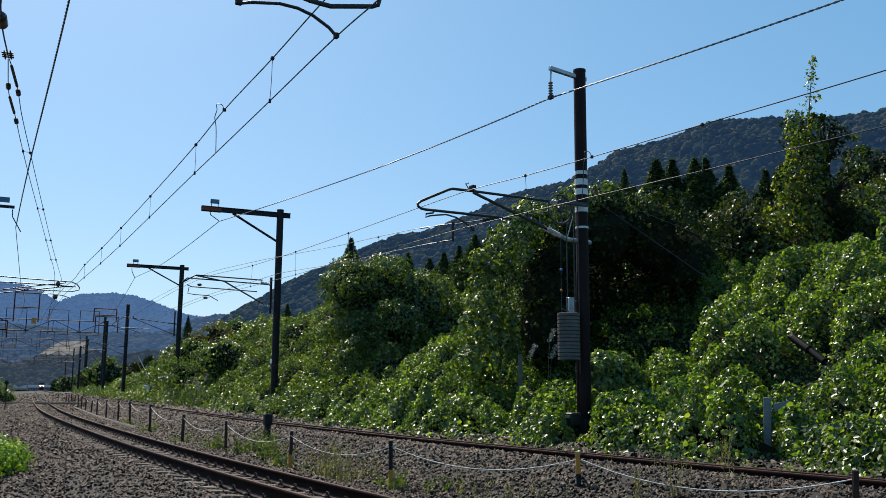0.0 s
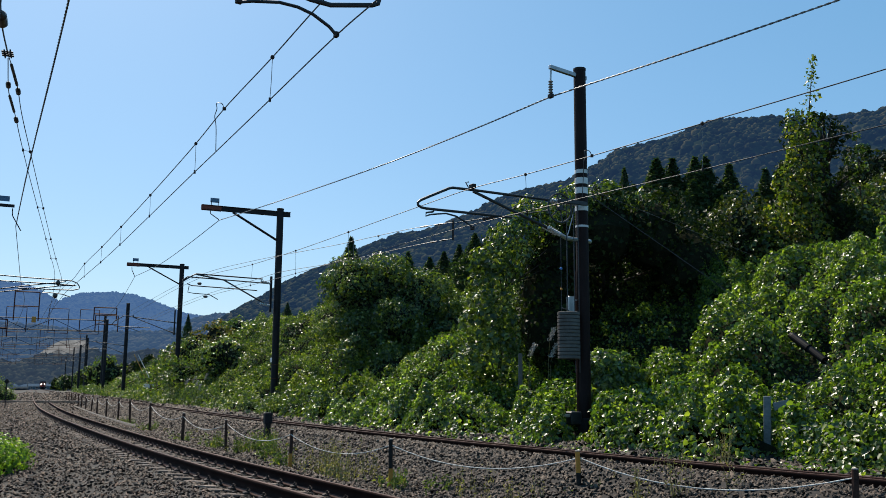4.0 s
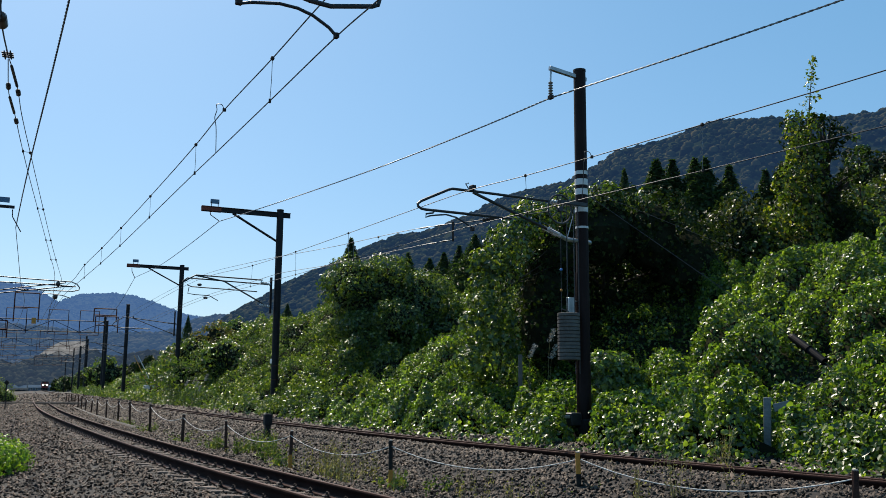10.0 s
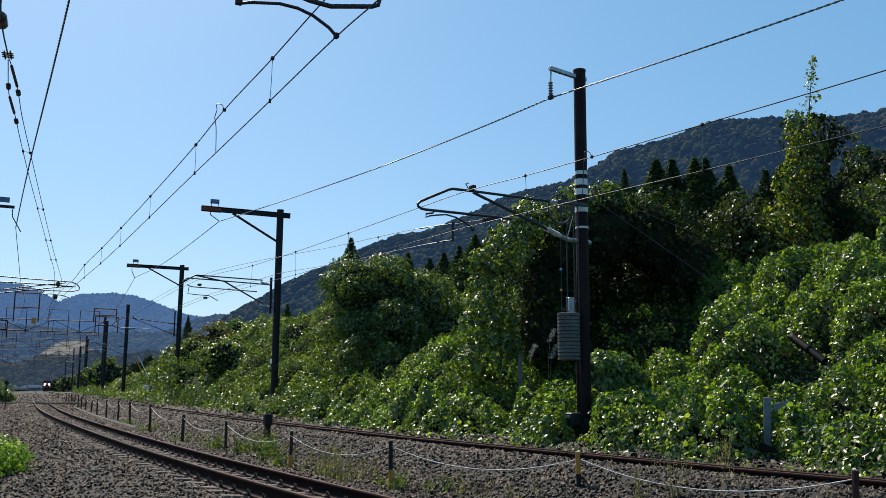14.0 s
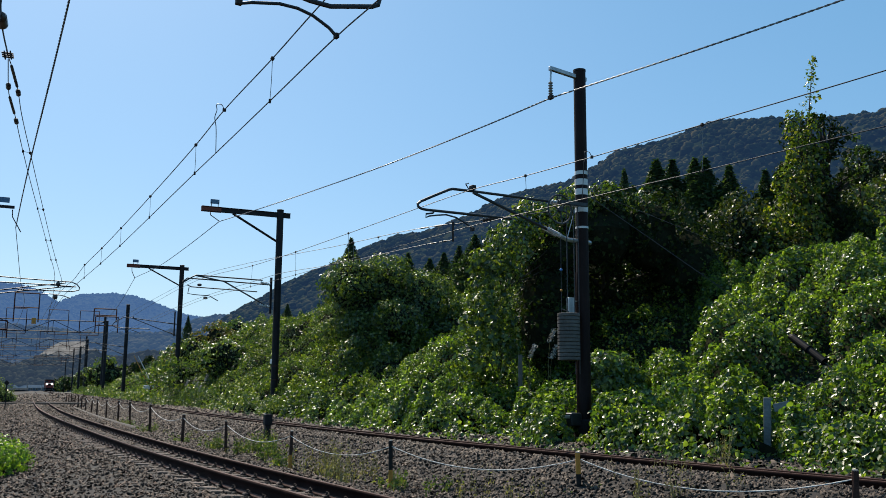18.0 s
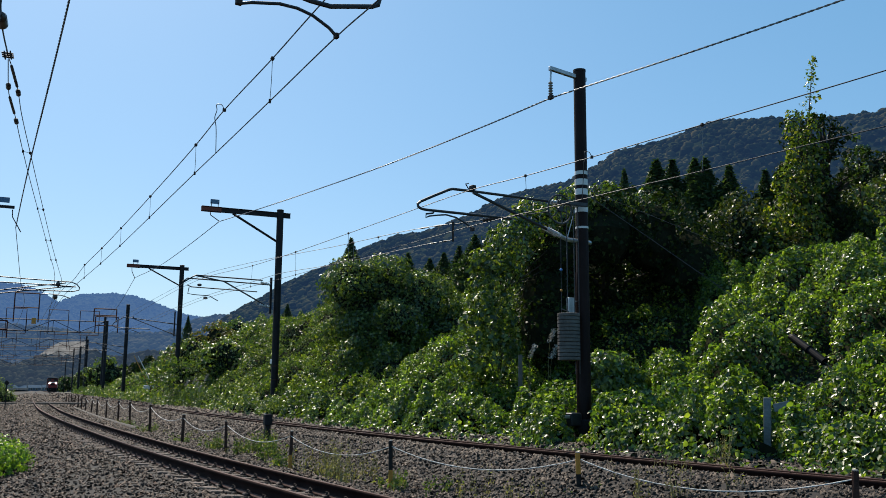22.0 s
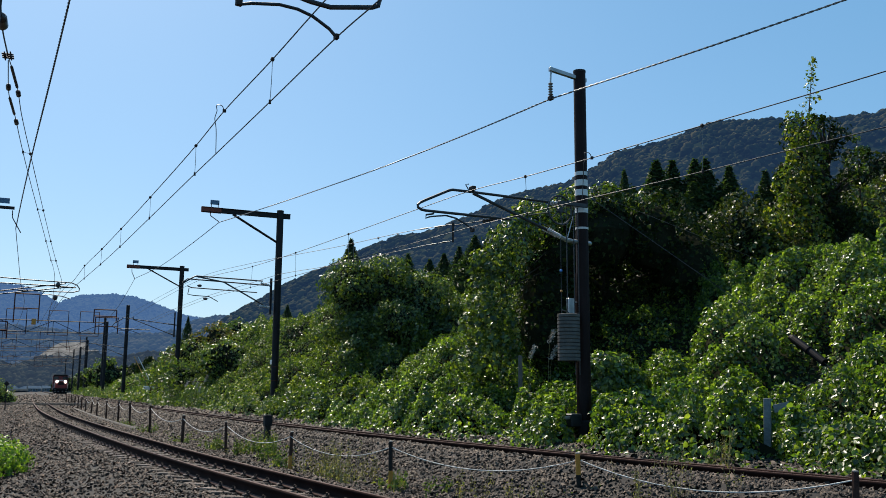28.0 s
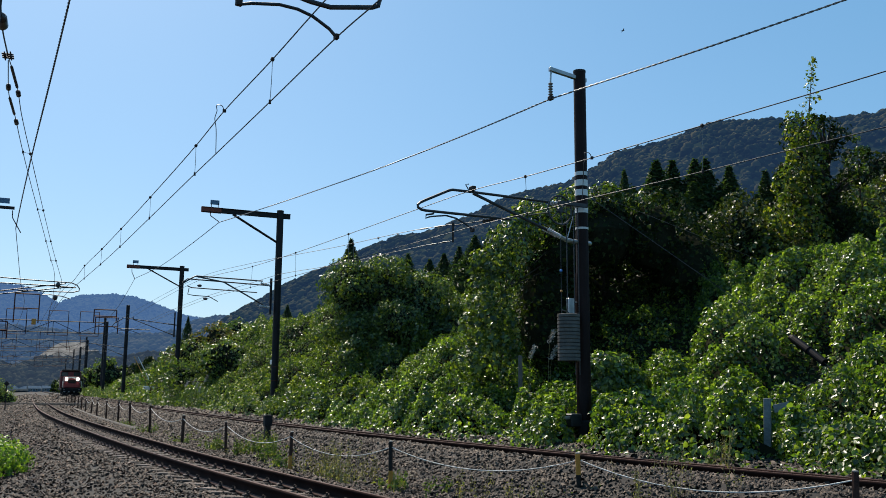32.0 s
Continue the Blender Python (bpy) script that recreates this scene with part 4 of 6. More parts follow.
line_wire("strand", [(-23.24, 67.8, 9.45), (-28.65, 80.34, 8.8), (-36.05, 97.6, 8.72), (-47.0, 122.0, 8.9), (-82.0, 200.0, 8.2)], 0.018, M_WIRE, f1)
f2 = thing("feeder_cable", Matrix.Identity(4), "dark twisted feeder cable over the nearer track's side", "cable", "feeder cables")
strand("strand", [(-3.9, 9.4, 7.85), (-5.57, 12.90, 7.76), (-6.37, 14.50, 7.74), (-7.84, 17.39, 7.71), (-11.35, 24.24, 7.64), (-13.63, 28.73, 7.59), (-17.05, 35.52, 7.52)], 0.013, M_WIRE, f2)
line_wire("strand", [(-17.05, 35.52, 7.52), (-19.79, 41.67, 7.35), (-23.93, 50.99, 7.09), (-28.0, 60.38, 6.9), (-52.0, 110.0, 8.0)], 0.014, M_WIRE, f2)

SLEEVE_TOP, SLEEVE_MID, SLEEVE_LOW = Vector((7.9, 20.6, 2.54)), Vector((8.08, 20.05, 2.21)), Vector((8.24, 19.6, 1.92))
guy = thing("guy_wire", Matrix.Identity(4), "steel guy wire with dark guard sleeve running into the bank", "guy wire")
tube_part("wire", guy, [(3.45, 21.5, 6.0), (7.9, 20.6, 2.54), (8.4, 19.1, 1.6)], 0.009, M_WIRE, seg=5)
tube_part("guard_sleeve", guy, [SLEEVE_TOP, SLEEVE_TOP.lerp(SLEEVE_MID, 0.06), SLEEVE_TOP.lerp(SLEEVE_MID, 0.2), SLEEVE_MID], [0.03, 0.075, 0.09, 0.088], M_SLEEVE, "dark plastic guard sleeve with a rounded end", 14)
tube_part("collar", guy, [SLEEVE_MID, SLEEVE_MID.lerp(SLEEVE_LOW, 0.06)], 0.1, M_SLEEVE, seg=14)
tube_part("lower_sleeve", guy, [SLEEVE_MID.lerp(SLEEVE_LOW, 0.06), SLEEVE_LOW], 0.082, M_SLEEVE, seg=14)
guy2 = thing("guy_wire", Matrix.Identity(4), "thin guy wire running up the overgrown bank", "guy wire")
tube_part("wire", guy2, [(3.45, 21.45, 6.1), (9.84, 28.0, 5.4), (12.6, 30.5, 4.9)], 0.008, M_WIRE, seg=5)


# ---------------- leaves ----------------
def unit(v):
    return v / np.maximum(np.linalg.norm(v, axis=1), 1e-6)[:, None]


def leaf_mesh(name, p, nrm, size, mat, wide=0.42, tilt=0.7, droop=0.3, broad=False):
    """Folded leaves at p; nrm: the way each one faces; broad: rounded blades with a bent edge."""
    n = len(p)
    nn = unit(nrm + rng.normal(size=(n, 3)) * tilt)
    t = rng.normal(size=(n, 3)) + np.array([0, 0, -0.7])
    t = unit(t - nn * np.sum(t * nn, 1)[:, None])
    w = np.cross(nn, t)
    size = size[:, None] if isinstance(size, np.ndarray) else size
    ln = size * (0.55 + 0.8 * rng.random((n, 1)) ** 1.3) if broad else size * (0.4 + 1.25 * rng.random((n, 1)) ** 1.5)
    wd = ln * wide * (0.8 + 0.4 * rng.random((n, 1)))
    tip = p + t * ln - nn * ln * droop
    k = (np.arange(n) * (6 if broad else 4))[:, None]
    if broad:
        r1, l1 = (p + t * ln * 0.22 + w * wd * a + nn * ln * 0.1 for a in (0.86, -0.86))
        r2, l2 = (p + t * ln * 0.66 + w * wd * a + nn * ln * (0.1 - 0.4 * droop) for a in (0.8, -0.8))
        v = np.stack([p, r1, r2, tip, l2, l1], 1).reshape(-1, 3)
        f = np.concatenate([k + [0, 1, 2, 3], k + [0, 3, 4, 5]], 1).reshape(-1, 4)
    else:
        left, right = p + t * ln * 0.4 - w * wd + nn * ln * 0.12, p + t * ln * 0.4 + w * wd + nn * ln * 0.12
        v = np.stack([p, right, tip, left], 1).reshape(-1, 3)
        f = np.concatenate([k + [0, 1, 2], k + [0, 2, 3]], 1).reshape(-1, 3)
    return quick_mesh(name, v, f, mat, True)


# ---------------- vine-covered bank ----------------
def pillows(u, v, w):
    """Rounded cushions parted by deep creases, for arrays."""
    out = np.empty(len(u))
    for i in range(len(u)):
        near = noise.voronoi((u[i], v[i], w))[0]
        out[i] = near[1] - near[0]
    return np.sqrt(np.clip(out * 1.55, 0, 1))


def bank_bump(s, d):
    """Uneven cover of creepers: height, and the cushions of two sizes."""
    a = fbm(s * 0.2, d * 0.24, 3.1, 2)
    ws, wd = s + 0.5 * np.sin(d * 1.7 + s * 0.6), d + 0.45 * np.sin(s * 1.9 - d * 0.5)
    big = pillows(ws * 0.46, wd * 0.56, 0.3)
    small = pillows(ws * 1.35 + 0.2 * np.sin(d * 5.1), wd * 1.5, 4.4)
    c = fbm(s * 2.1, d * 2.1, 1.4, 2)
    edge = np.clip((d - 1.3 + 0.55 * fbm(s * 0.55, d * 0.1, 7.7, 2)) / 0.9, 0, 1)
    x, y = bank_point(s, d)
    hollow = 1.2 * np.exp(-((x - 0.353 * y) ** 2) / 0.07) * np.clip((y - 13.6) / 0.6, 0, 1) * np.clip((16.4 - y) / 0.3, 0, 1) + 1.2 * np.exp(-((x - 0.146 * y) ** 2) / 0.1) * np.clip((y - 16) / 1.5, 0, 1) * np.clip((21.6 - y) / 0.5, 0, 1) + 0.9 * np.exp(-((x - 7.7) ** 2 + (y - 19.4) ** 2) / 1.0)
    h = np.maximum(edge * (0.1 + 0.95 * a + 1.0 * big + 0.5 * small + 0.2 * c) + 0.05 - hollow, 0.1 * edge + 0.03)
    return h, big, small


def bank_point(s, d):
    x = np.interp(s, LINE_2.s, LINE_2.p[:, 0]) + d * np.interp(s, LINE_2.s, LINE_2.n[:, 0])
    y = np.interp(s, LINE_2.s, LINE_2.p[:, 1]) + d * np.interp(s, LINE_2.s, LINE_2.n[:, 1])
    return x, y


def cover_floor(x, y, s, d):
    """Ground under the creepers: the track's shoulder first, then the bank."""
    shoulder = np.interp(s, LINE_2.s, LINE_2.h) - 0.1 - 0.75 * np.clip(d - 2.0, 0, None)
    return np.maximum(ground_z(x, y), shoulder)


def bank_leaves(name, s0, s1, d0, d1, count, size, mat, label, broad):
    s = s0 + (s1 - s0) * rng.random(count)
    d = d0 + (d1 - d0) * rng.random(count) ** 1.15
    bump, big, small = bank_bump(s, d)
    # Thinned in creases and the hollow so the dark sheet reads as shade.
    keep = rng.random(count) > np.clip((0.62 - big) * 1.6, 0, 0.88)
    keep &= rng.random(count) > np.clip((0.6 - small) * 1.5, 0, 0.85)
    x, y = bank_point(s, d)
    keep &= rng.random(count) > 0.95 * np.exp(-((x - 6.0) ** 2 + (y - 26.6) ** 2) / 6.0)
    s, d, bump, big, x, y = (q[keep] for q in (s, d, bump, big, x, y))
    e = 0.12
    gs = (bank_bump(s + e, d)[0] - bump) / e
    gd = (bank_bump(s, d + e)[0] - bump) / e + 0.5
    count = len(s)
    z = cover_floor(x, y, s, d) + bump - 0.4 * rng.random(count) ** 1.8
    tx, ty = np.interp(s, LINE_2.s, LINE_2.t[:, 0]), np.interp(s, LINE_2.s, LINE_2.t[:, 1])
    nx, ny = np.interp(s, LINE_2.s, LINE_2.n[:, 0]), np.interp(s, LINE_2.s, LINE_2.n[:, 1])
    hang = 0.4 * (big - 0.4) * np.clip(d - 2.2, 0, 1)
    nrm = unit(np.stack([-gs * tx - gd * nx, -gs * ty - gd * ny, np.ones(count)], 1) + np.array([0, 0, 0.45]))
    ob = new(name, leaf_mesh(name, np.stack([x - hang * nx, y - hang * ny, z], 1), nrm, size, mat, 0.46 if broad else 0.42, 0.55, broad=broad))
    tagged(ob, label, "creeper", kind="stuff")


SB = LINE_2.by_y(9.0)
bank_leaves("kudzu_cover", SB - 3, SB + 26, 1.2, 14, 310000, 0.092, M_LEAF, "glossy green kudzu leaves covering the bank by the track", True)
bank_leaves("vine_cover", SB - 3, SB + 26, 1.2, 13, 150000, 0.062, M_LEAF2, "small vine leaves mixed among the kudzu on the bank", False)
bank_leaves("kudzu_cover", SB + 26, SB + 66, 1.5, 15, 250000, 0.1, M_LEAF2, "glossy green kudzu leaves covering the bank farther along", False)
bank_leaves("kudzu_cover", SB + 66, SB + 190, 2.0, 17, 100000, 0.17, M_LEAF2, "green creepers covering the far bank", False)


# Dark sheet added below the leaves; it paints the shade in their gaps.
def build_shade_sheet():
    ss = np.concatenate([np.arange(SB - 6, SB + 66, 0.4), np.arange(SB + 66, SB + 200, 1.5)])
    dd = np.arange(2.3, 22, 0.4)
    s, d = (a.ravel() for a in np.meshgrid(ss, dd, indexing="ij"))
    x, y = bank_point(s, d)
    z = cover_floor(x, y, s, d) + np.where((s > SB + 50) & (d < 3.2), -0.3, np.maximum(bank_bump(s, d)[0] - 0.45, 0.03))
    ob = new("bank_shade_sheet", quick_mesh("bank_shade_sheet", np.stack([x, y, z], 1), grid_faces(len(ss), len(dd)), M_GAP_SHADE, True))
    tagged(ob, "dark sheet added under the creepers as shade between leaves", "undergrowth", kind="stuff")


build_shade_sheet()


# ---------------- trees ----------------
def crown_points(lumps, count):
    c = np.array([q[:3] for q in lumps])
    r = np.array([q[3] for q in lumps])
    pick = rng.choice(len(lumps), count, p=r**2 / np.sum(r**2))
    u = unit(rng.normal(size=(count, 3)))
    wob = np.array([noise.noise((a * 2.3 + i * 7.1, b * 2.3, g * 2.3)) for (a, b, g), i in zip(u, pick)])
    rad = r[pick] * (0.76 + 0.5 * wob + 0.34 * rng.random(count))
    p = c[pick] + u * rad[:, None] * np.array([1, 1, 0.95])
    keep = np.ones(count, bool)
    for i in range(len(lumps)):
        keep &= (pick == i) | (np.linalg.norm(p - c[i], axis=1) > r[i] * 0.8)
    return p[keep], u[keep]


def tree(name, foot, lumps, count, size, mat, label, category="tree", under=0.78, trunk=0.14, core=True, lead=None):
    foot = (foot[0], foot[1], min(foot[2], float(ground_z(foot[0], foot[1])[0]) + 0.2))
    t = thing(name, pose(*foot), label, category)
    f = Vector(foot)
    top = max(lumps, key=lambda q: q[2]) if lead is None else lumps[lead]
    tip = Vector(top[:3]) - f
    b = Build()
    b.tube([(0, 0, -0.4), tip * 0.35 + Vector((0.1, 0, 0)), tip * 0.7, tip], [trunk * 1.25, trunk, trunk * 0.7, trunk * 0.25], 9)
    part("trunk", b, M_BARK, t)
    for q in lumps:
        e = Vector(q[:3]) - f
        if (e - tip).length > 0.3:
            st = tip * min(0.75, max(0.15, (e.z - 0.8) / max(tip.z, 1)))
            b = Build()
            b.tube([st, st.lerp(e, 0.55) + Vector((0, 0, 0.15)), e], [trunk * 0.5, trunk * 0.32, trunk * 0.12], 6)
            part("limb", b, M_BARK, t)
    billows = list(lumps)
    for q in lumps:
        if q[3] > 0.55:
            for _ in range(14):
                w = Vector((random.gauss(0, 1), random.gauss(0, 1), random.gauss(0.9, 0.7))).normalized() * q[3] * random.uniform(0.75, 1.0)
                billows.append((q[0] + w.x, q[1] + w.y, q[2] + w.z, q[3] * random.uniform(0.2, 0.52)))
    p, u = crown_points(billows, count)
    me = leaf_mesh("crown", p - np.array(foot), u * 0.95 + np.array([0, 0, 0.25]), size, mat, tilt=0.38)
    part("crown", me, None, t)
    # Dark balls added inside the crown block light and paint its shaded depth.
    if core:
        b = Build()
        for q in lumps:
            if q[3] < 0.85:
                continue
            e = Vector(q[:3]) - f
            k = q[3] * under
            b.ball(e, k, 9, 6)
        me = b.mesh("crown_shade_core", M_GAP_SHADE)
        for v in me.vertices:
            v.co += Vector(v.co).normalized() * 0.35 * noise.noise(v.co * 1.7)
        part("crown_shade_core", me, None, t, "dark balls added inside the crown as painted shade")
    return t


def lumps_of(rows):
    return [tuple(r) for r in rows]


# big dome of creepers behind the tall pole, its shade put into the leaf colour
dome = lumps_of([(5.2, 29.6, 6.4, 1.4), (6.9, 30.3, 6.4, 1.4), (8.4, 30.8, 5.5, 1.5), (5.4, 32.4, 4.6, 2.0), (7.5, 33.0, 4.4, 2.0), (9.6, 32.8, 4.2, 1.6), (3.7, 29.4, 5.6, 1.3), (3.7, 31.0, 4.0, 1.4), (3.5, 30.8, 2.6, 1.4), (10.6, 33.2, 3.9, 1.4),
                 (5.6, 32.6, 2.6, 1.6), (8.0, 33.2, 2.8, 1.6), (3.3, 29.0, 4.3, 1.05), (3.3, 28.8, 3.1, 1.05), (6.4, 33.9, 5.3, 1.8), (8.6, 33.6, 4.6, 1.5)])
tree("vine_covered_tree", (6.0, 32.9, 2.0), dome, 62000, 0.125, M_SHADED_LEAF, "broad dark dome of vines smothering a tree behind the pole", trunk=0.12)
# Column and top rim get the brighter leaf, painted as the sunlit part.
column = lumps_of([(2.1, 28.0, 5.6, 0.8), (2.9, 28.5, 6.4, 0.8), (1.65, 27.6, 4.8, 0.7), (1.3, 27.4, 4.0, 0.65), (1.7, 27.4, 3.3, 0.6), (1.15, 27.1, 3.0, 0.6), (1.45, 27.0, 2.2, 0.75), (0.9, 26.9, 2.0, 0.55), (4.2, 28.9, 7.1, 0.6), (5.4, 29.4, 7.4, 0.6), (6.6, 30.0, 7.4, 0.55), (7.5, 30.3, 7.0, 0.5)])
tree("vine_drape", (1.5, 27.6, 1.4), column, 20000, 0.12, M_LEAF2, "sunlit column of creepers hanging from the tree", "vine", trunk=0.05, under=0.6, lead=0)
mound = lumps_of([(-4.0, 41.5, 5.8, 1.4), (-2.6, 41.8, 5.8, 1.3), (-1.0, 41.8, 5.3, 1.25), (-3.4, 41.8, 4.5, 1.5), (-1.5, 41.8, 4.2, 1.8), (-5.0, 41.0, 3.6, 0.7), (-3.7, 40.0, 3.7, 0.8), (-2.9, 39.4, 3.0, 0.75), (-1.9, 39.4, 4.1, 0.9), (-1.2, 39.0, 3.3, 0.7),
                  (0.3, 40.9, 3.4, 1.2), (-2.2, 38.4, 2.5, 0.7), (1.7, 41.5, 4.2, 1.2), (-3.9, 38.8, 2.6, 0.7)])
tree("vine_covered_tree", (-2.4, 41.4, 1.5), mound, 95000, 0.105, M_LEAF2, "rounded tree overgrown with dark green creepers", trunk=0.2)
# Body of the tall tree, its shaded side put into the leaf colour.
tall = lumps_of([(14.15, 34.6, 11.8, 0.28), (14.3, 34.6, 11.1, 0.38), (14.0, 34.6, 10.3, 0.45), (14.6, 34.6, 9.5, 0.5), (14.5, 34.7, 8.7, 0.75), (15.3, 34.8, 8.0, 0.85), (14.4, 34.7, 7.8, 0.8), (15.9, 34.8, 7.0, 1.1),
                 (14.7, 34.7, 6.9, 1.0), (17.0, 34.8, 6.5, 1.1), (15.9, 34.7, 5.9, 1.2)])
for k in range(84):
    u = random.random()
    w = 1.05 + 1.5 * u ** 1.3 + 0.45 * math.sin(u * 17)
    tall.append((14.15 + 1.1 * u + random.uniform(-0.95, 1) * w, 34.6 + random.uniform(-0.6, 0.6), 12.2 - 6.2 * u, random.uniform(0.14, 0.36)))
tree("vine_covered_tree", (15.2, 34.6, 4.2), tall, 17000, 0.14, M_SHADED_LEAF, "tall ragged tree draped in vines coloured as shaded", trunk=0.16)
# Left-hand sprays in a brighter leaf colour, painted as lit by the sun.
drape = []
for k in range(95):
    u = random.random() ** 0.7
    z = 12.3 - 6.6 * u
    side = 13.3 - 3.3 * max(u - 0.3, 0) ** 1.1
    drape.append((side + random.random() ** 1.6 * (1.0 + 1.9 * u), 34.0 - 1.3 * u + random.uniform(-0.3, 0.3), z + random.uniform(-0.2, 0.2), random.uniform(0.16, 0.32) + 0.25 * u * random.random()))
tree("vine_drape", (13.8, 33.4, 4.2), drape, 6500, 0.13, M_LEAF_YEL, "yellow-green vines coloured as the sunlit side of the tall tree", "vine", trunk=0.05, core=False)
side = [(16.2, 34.4, 11.2, 0.16), (16.35, 34.4, 10.7, 0.22), (15.95, 34.4, 10.2, 0.2), (16.4, 34.5, 10.0, 0.25), (16.1, 34.4, 9.5, 0.3), (16.6, 34.5, 9.1, 0.35), (16.0, 34.5, 8.7, 0.4), (16.7, 34.6, 8.3, 0.5), (16.2, 34.6, 7.6, 0.6), (17.0, 34.6, 7.3, 0.6)]
tree("sapling", (16.4, 34.6, 4.4), side, 2600, 0.13, M_LEAF2, "thin sapling with sparse sunlit leaves beside the tall tree", trunk=0.035, core=False)
k = rng.random(170)
spike = np.stack([14.45 + 0.28 * k + rng.normal(size=170) * (0.05 + 0.16 * (1 - k)), 34.5 + rng.normal(size=170) * 0.08, 12.3 + 2.25 * k], 1)
t = thing("vine_shoot", pose(14.4, 34.5, 11.5), "thin leafy shoot climbing above the tall tree", "vine")
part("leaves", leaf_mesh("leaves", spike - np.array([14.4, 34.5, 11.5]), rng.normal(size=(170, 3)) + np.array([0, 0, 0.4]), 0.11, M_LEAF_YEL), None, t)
b = Build()
b.tube([(0, 0, 0), (0.06, 0, 0.9), (0.2, 0.02, 2.0), (0.32, 0, 3.0)], [0.03, 0.025, 0.015, 0.006], 5)
part("stem", b, M_BARK, t)


# ---------------- far slopes ----------------
ICO = [(0, 0, 1), (0, 0, -1)] + [(0.894 * math.cos(k * 1.2566), 0.894 * math.sin(k * 1.2566), 0.447) for k in range(5)] + [(0.894 * math.cos((k + 0.5) * 1.2566), 0.894 * math.sin((k + 0.5) * 1.2566), -0.447) for k in range(5)]
ICO_F = [f for k in range(5) for f in ((0, 2 + k, 2 + (k + 1) % 5), (2 + k, 7 + k, 2 + (k + 1) % 5), (2 + (k + 1) % 5, 7 + k, 7 + (k + 1) % 5))]


def slope_height(x, y, k, zr, fold):
    """Height of a hillside with spurs and gullies; k: 0 at the foot, 1 at the skyline."""
    spur = np.array([noise.fractal((p / fold, q / fold / 1.6, 2.0), 1.0, 2.0, 4) for p, q in zip(x, y)])
    return -2 + (zr + 2) * k**1.15 + spur * zr * 0.16 * k * (1 - k) * 2.6 + 1.26


def ridge(name, az_px, el, r0, r1, nr, step, mat, label, crowns=0, crown=5.0, fold=90.0, first=0.1):
    """Wooded slope: rises from r0 to a skyline at r1 and carries tree crowns; az_px, el: bearing and rise of the skyline."""
    az = np.arange(az_px[0], az_px[-1], step)
    rr = np.linspace(0, 1, nr) ** 0.8
    a, k = (q.ravel() for q in np.meshgrid(az, rr, indexing="ij"))
    r = r0 + (r1 - r0) * k
    x, y = np.sin(a) * r, np.cos(a) * r
    z = slope_height(x, y, k, r1 * np.interp(a, az_px, el) - crown * 0.5, fold)
    ob = new(name, quick_mesh(name, np.stack([x, y, z], 1), grid_faces(len(az), nr), mat, True))
    tagged(ob, label, "wooded mountain", kind="structure")
    if not crowns:
        return
    a = az_px[0] + (az_px[-1] - az_px[0]) * rng.random(crowns)
    k = first + (1 - first) * rng.random(crowns) ** 0.8
    k[: crowns // 8] = 1 - 0.03 * rng.random(crowns // 8)
    r = r0 + (r1 - r0) * k
    x, y = np.sin(a) * r, np.cos(a) * r
    z = slope_height(x, y, k, r1 * np.interp(a, az_px, el) - crown * 0.5, fold)
    v = np.array(ICO)[None] * (0.8 + 0.45 * rng.random((crowns, 12, 1))) * (crown * (0.5 + 0.75 * rng.random((crowns, 1, 1)) ** 1.6)) * np.array([1, 1, 0.85])
    v += np.stack([x, y, z], 1)[:, None]
    f = (np.array(ICO_F)[None] + (np.arange(crowns) * 12)[:, None, None]).reshape(-1, 3)
    ob = new("distant_woods", quick_mesh("distant_woods", v.reshape(-1, 3), f, mat, True))
    tagged(ob, "rounded tree crowns covering the " + label, "woods", kind="stuff")


def bearing(rows):
    return np.array([r[0] for r in rows]), np.array([r[1] for r in rows])


NEAR = [(-0.2736, 0.0274), (-0.2350, 0.0751), (-0.2176, 0.0859), (-0.1763, 0.1117), (-0.1400, 0.1296), (-0.1155, 0.1403), (-0.0908, 0.1549), (-0.0533, 0.1697), (-0.0154, 0.1767), (0.0290, 0.1951), (0.0735, 0.2177),
        (0.1368, 0.2316), (0.1747, 0.2513), (0.1936, 0.2655), (0.2307, 0.2714), (0.2613, 0.2792), (0.2917, 0.2924), (0.3502, 0.2929), (0.3895, 0.2858), (0.4333, 0.2862), (0.4694, 0.2876), (0.5357, 0.2854), (0.75, 0.25)]
LOW = [(-0.62, 0.062), (-0.4341, 0.0611), (-0.3919, 0.0568), (-0.3484, 0.0552), (-0.3037, 0.0564), (-0.2754, 0.0631), (-0.2671, 0.0724), (-0.2351, 0.0787), (-0.2172, 0.0767), (-0.1622, 0.0534)]
LEFT = [(-0.75, 0.095), (-0.5983, 0.0983), (-0.5070, 0.1005), (-0.4576, 0.1030), (-0.4318, 0.1011), (-0.4101, 0.0907), (-0.3934, 0.0798), (-0.3652, 0.0606), (-0.3311, 0.0440)]
FAR = [(-0.4244, 0.0740), (-0.4044, 0.0850), (-0.3837, 0.0950), (-0.3510, 0.0978), (-0.3284, 0.0950), (-0.3110, 0.0905), (-0.2817, 0.0790), (-0.2228, 0.0675), (-0.1135, 0.0603)]
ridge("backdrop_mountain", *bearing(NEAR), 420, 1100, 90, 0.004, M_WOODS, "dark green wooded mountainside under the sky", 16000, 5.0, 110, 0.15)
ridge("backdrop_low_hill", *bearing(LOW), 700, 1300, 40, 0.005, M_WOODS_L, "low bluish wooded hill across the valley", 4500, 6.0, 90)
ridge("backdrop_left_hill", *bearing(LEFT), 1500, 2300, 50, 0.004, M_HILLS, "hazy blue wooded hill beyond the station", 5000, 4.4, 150)
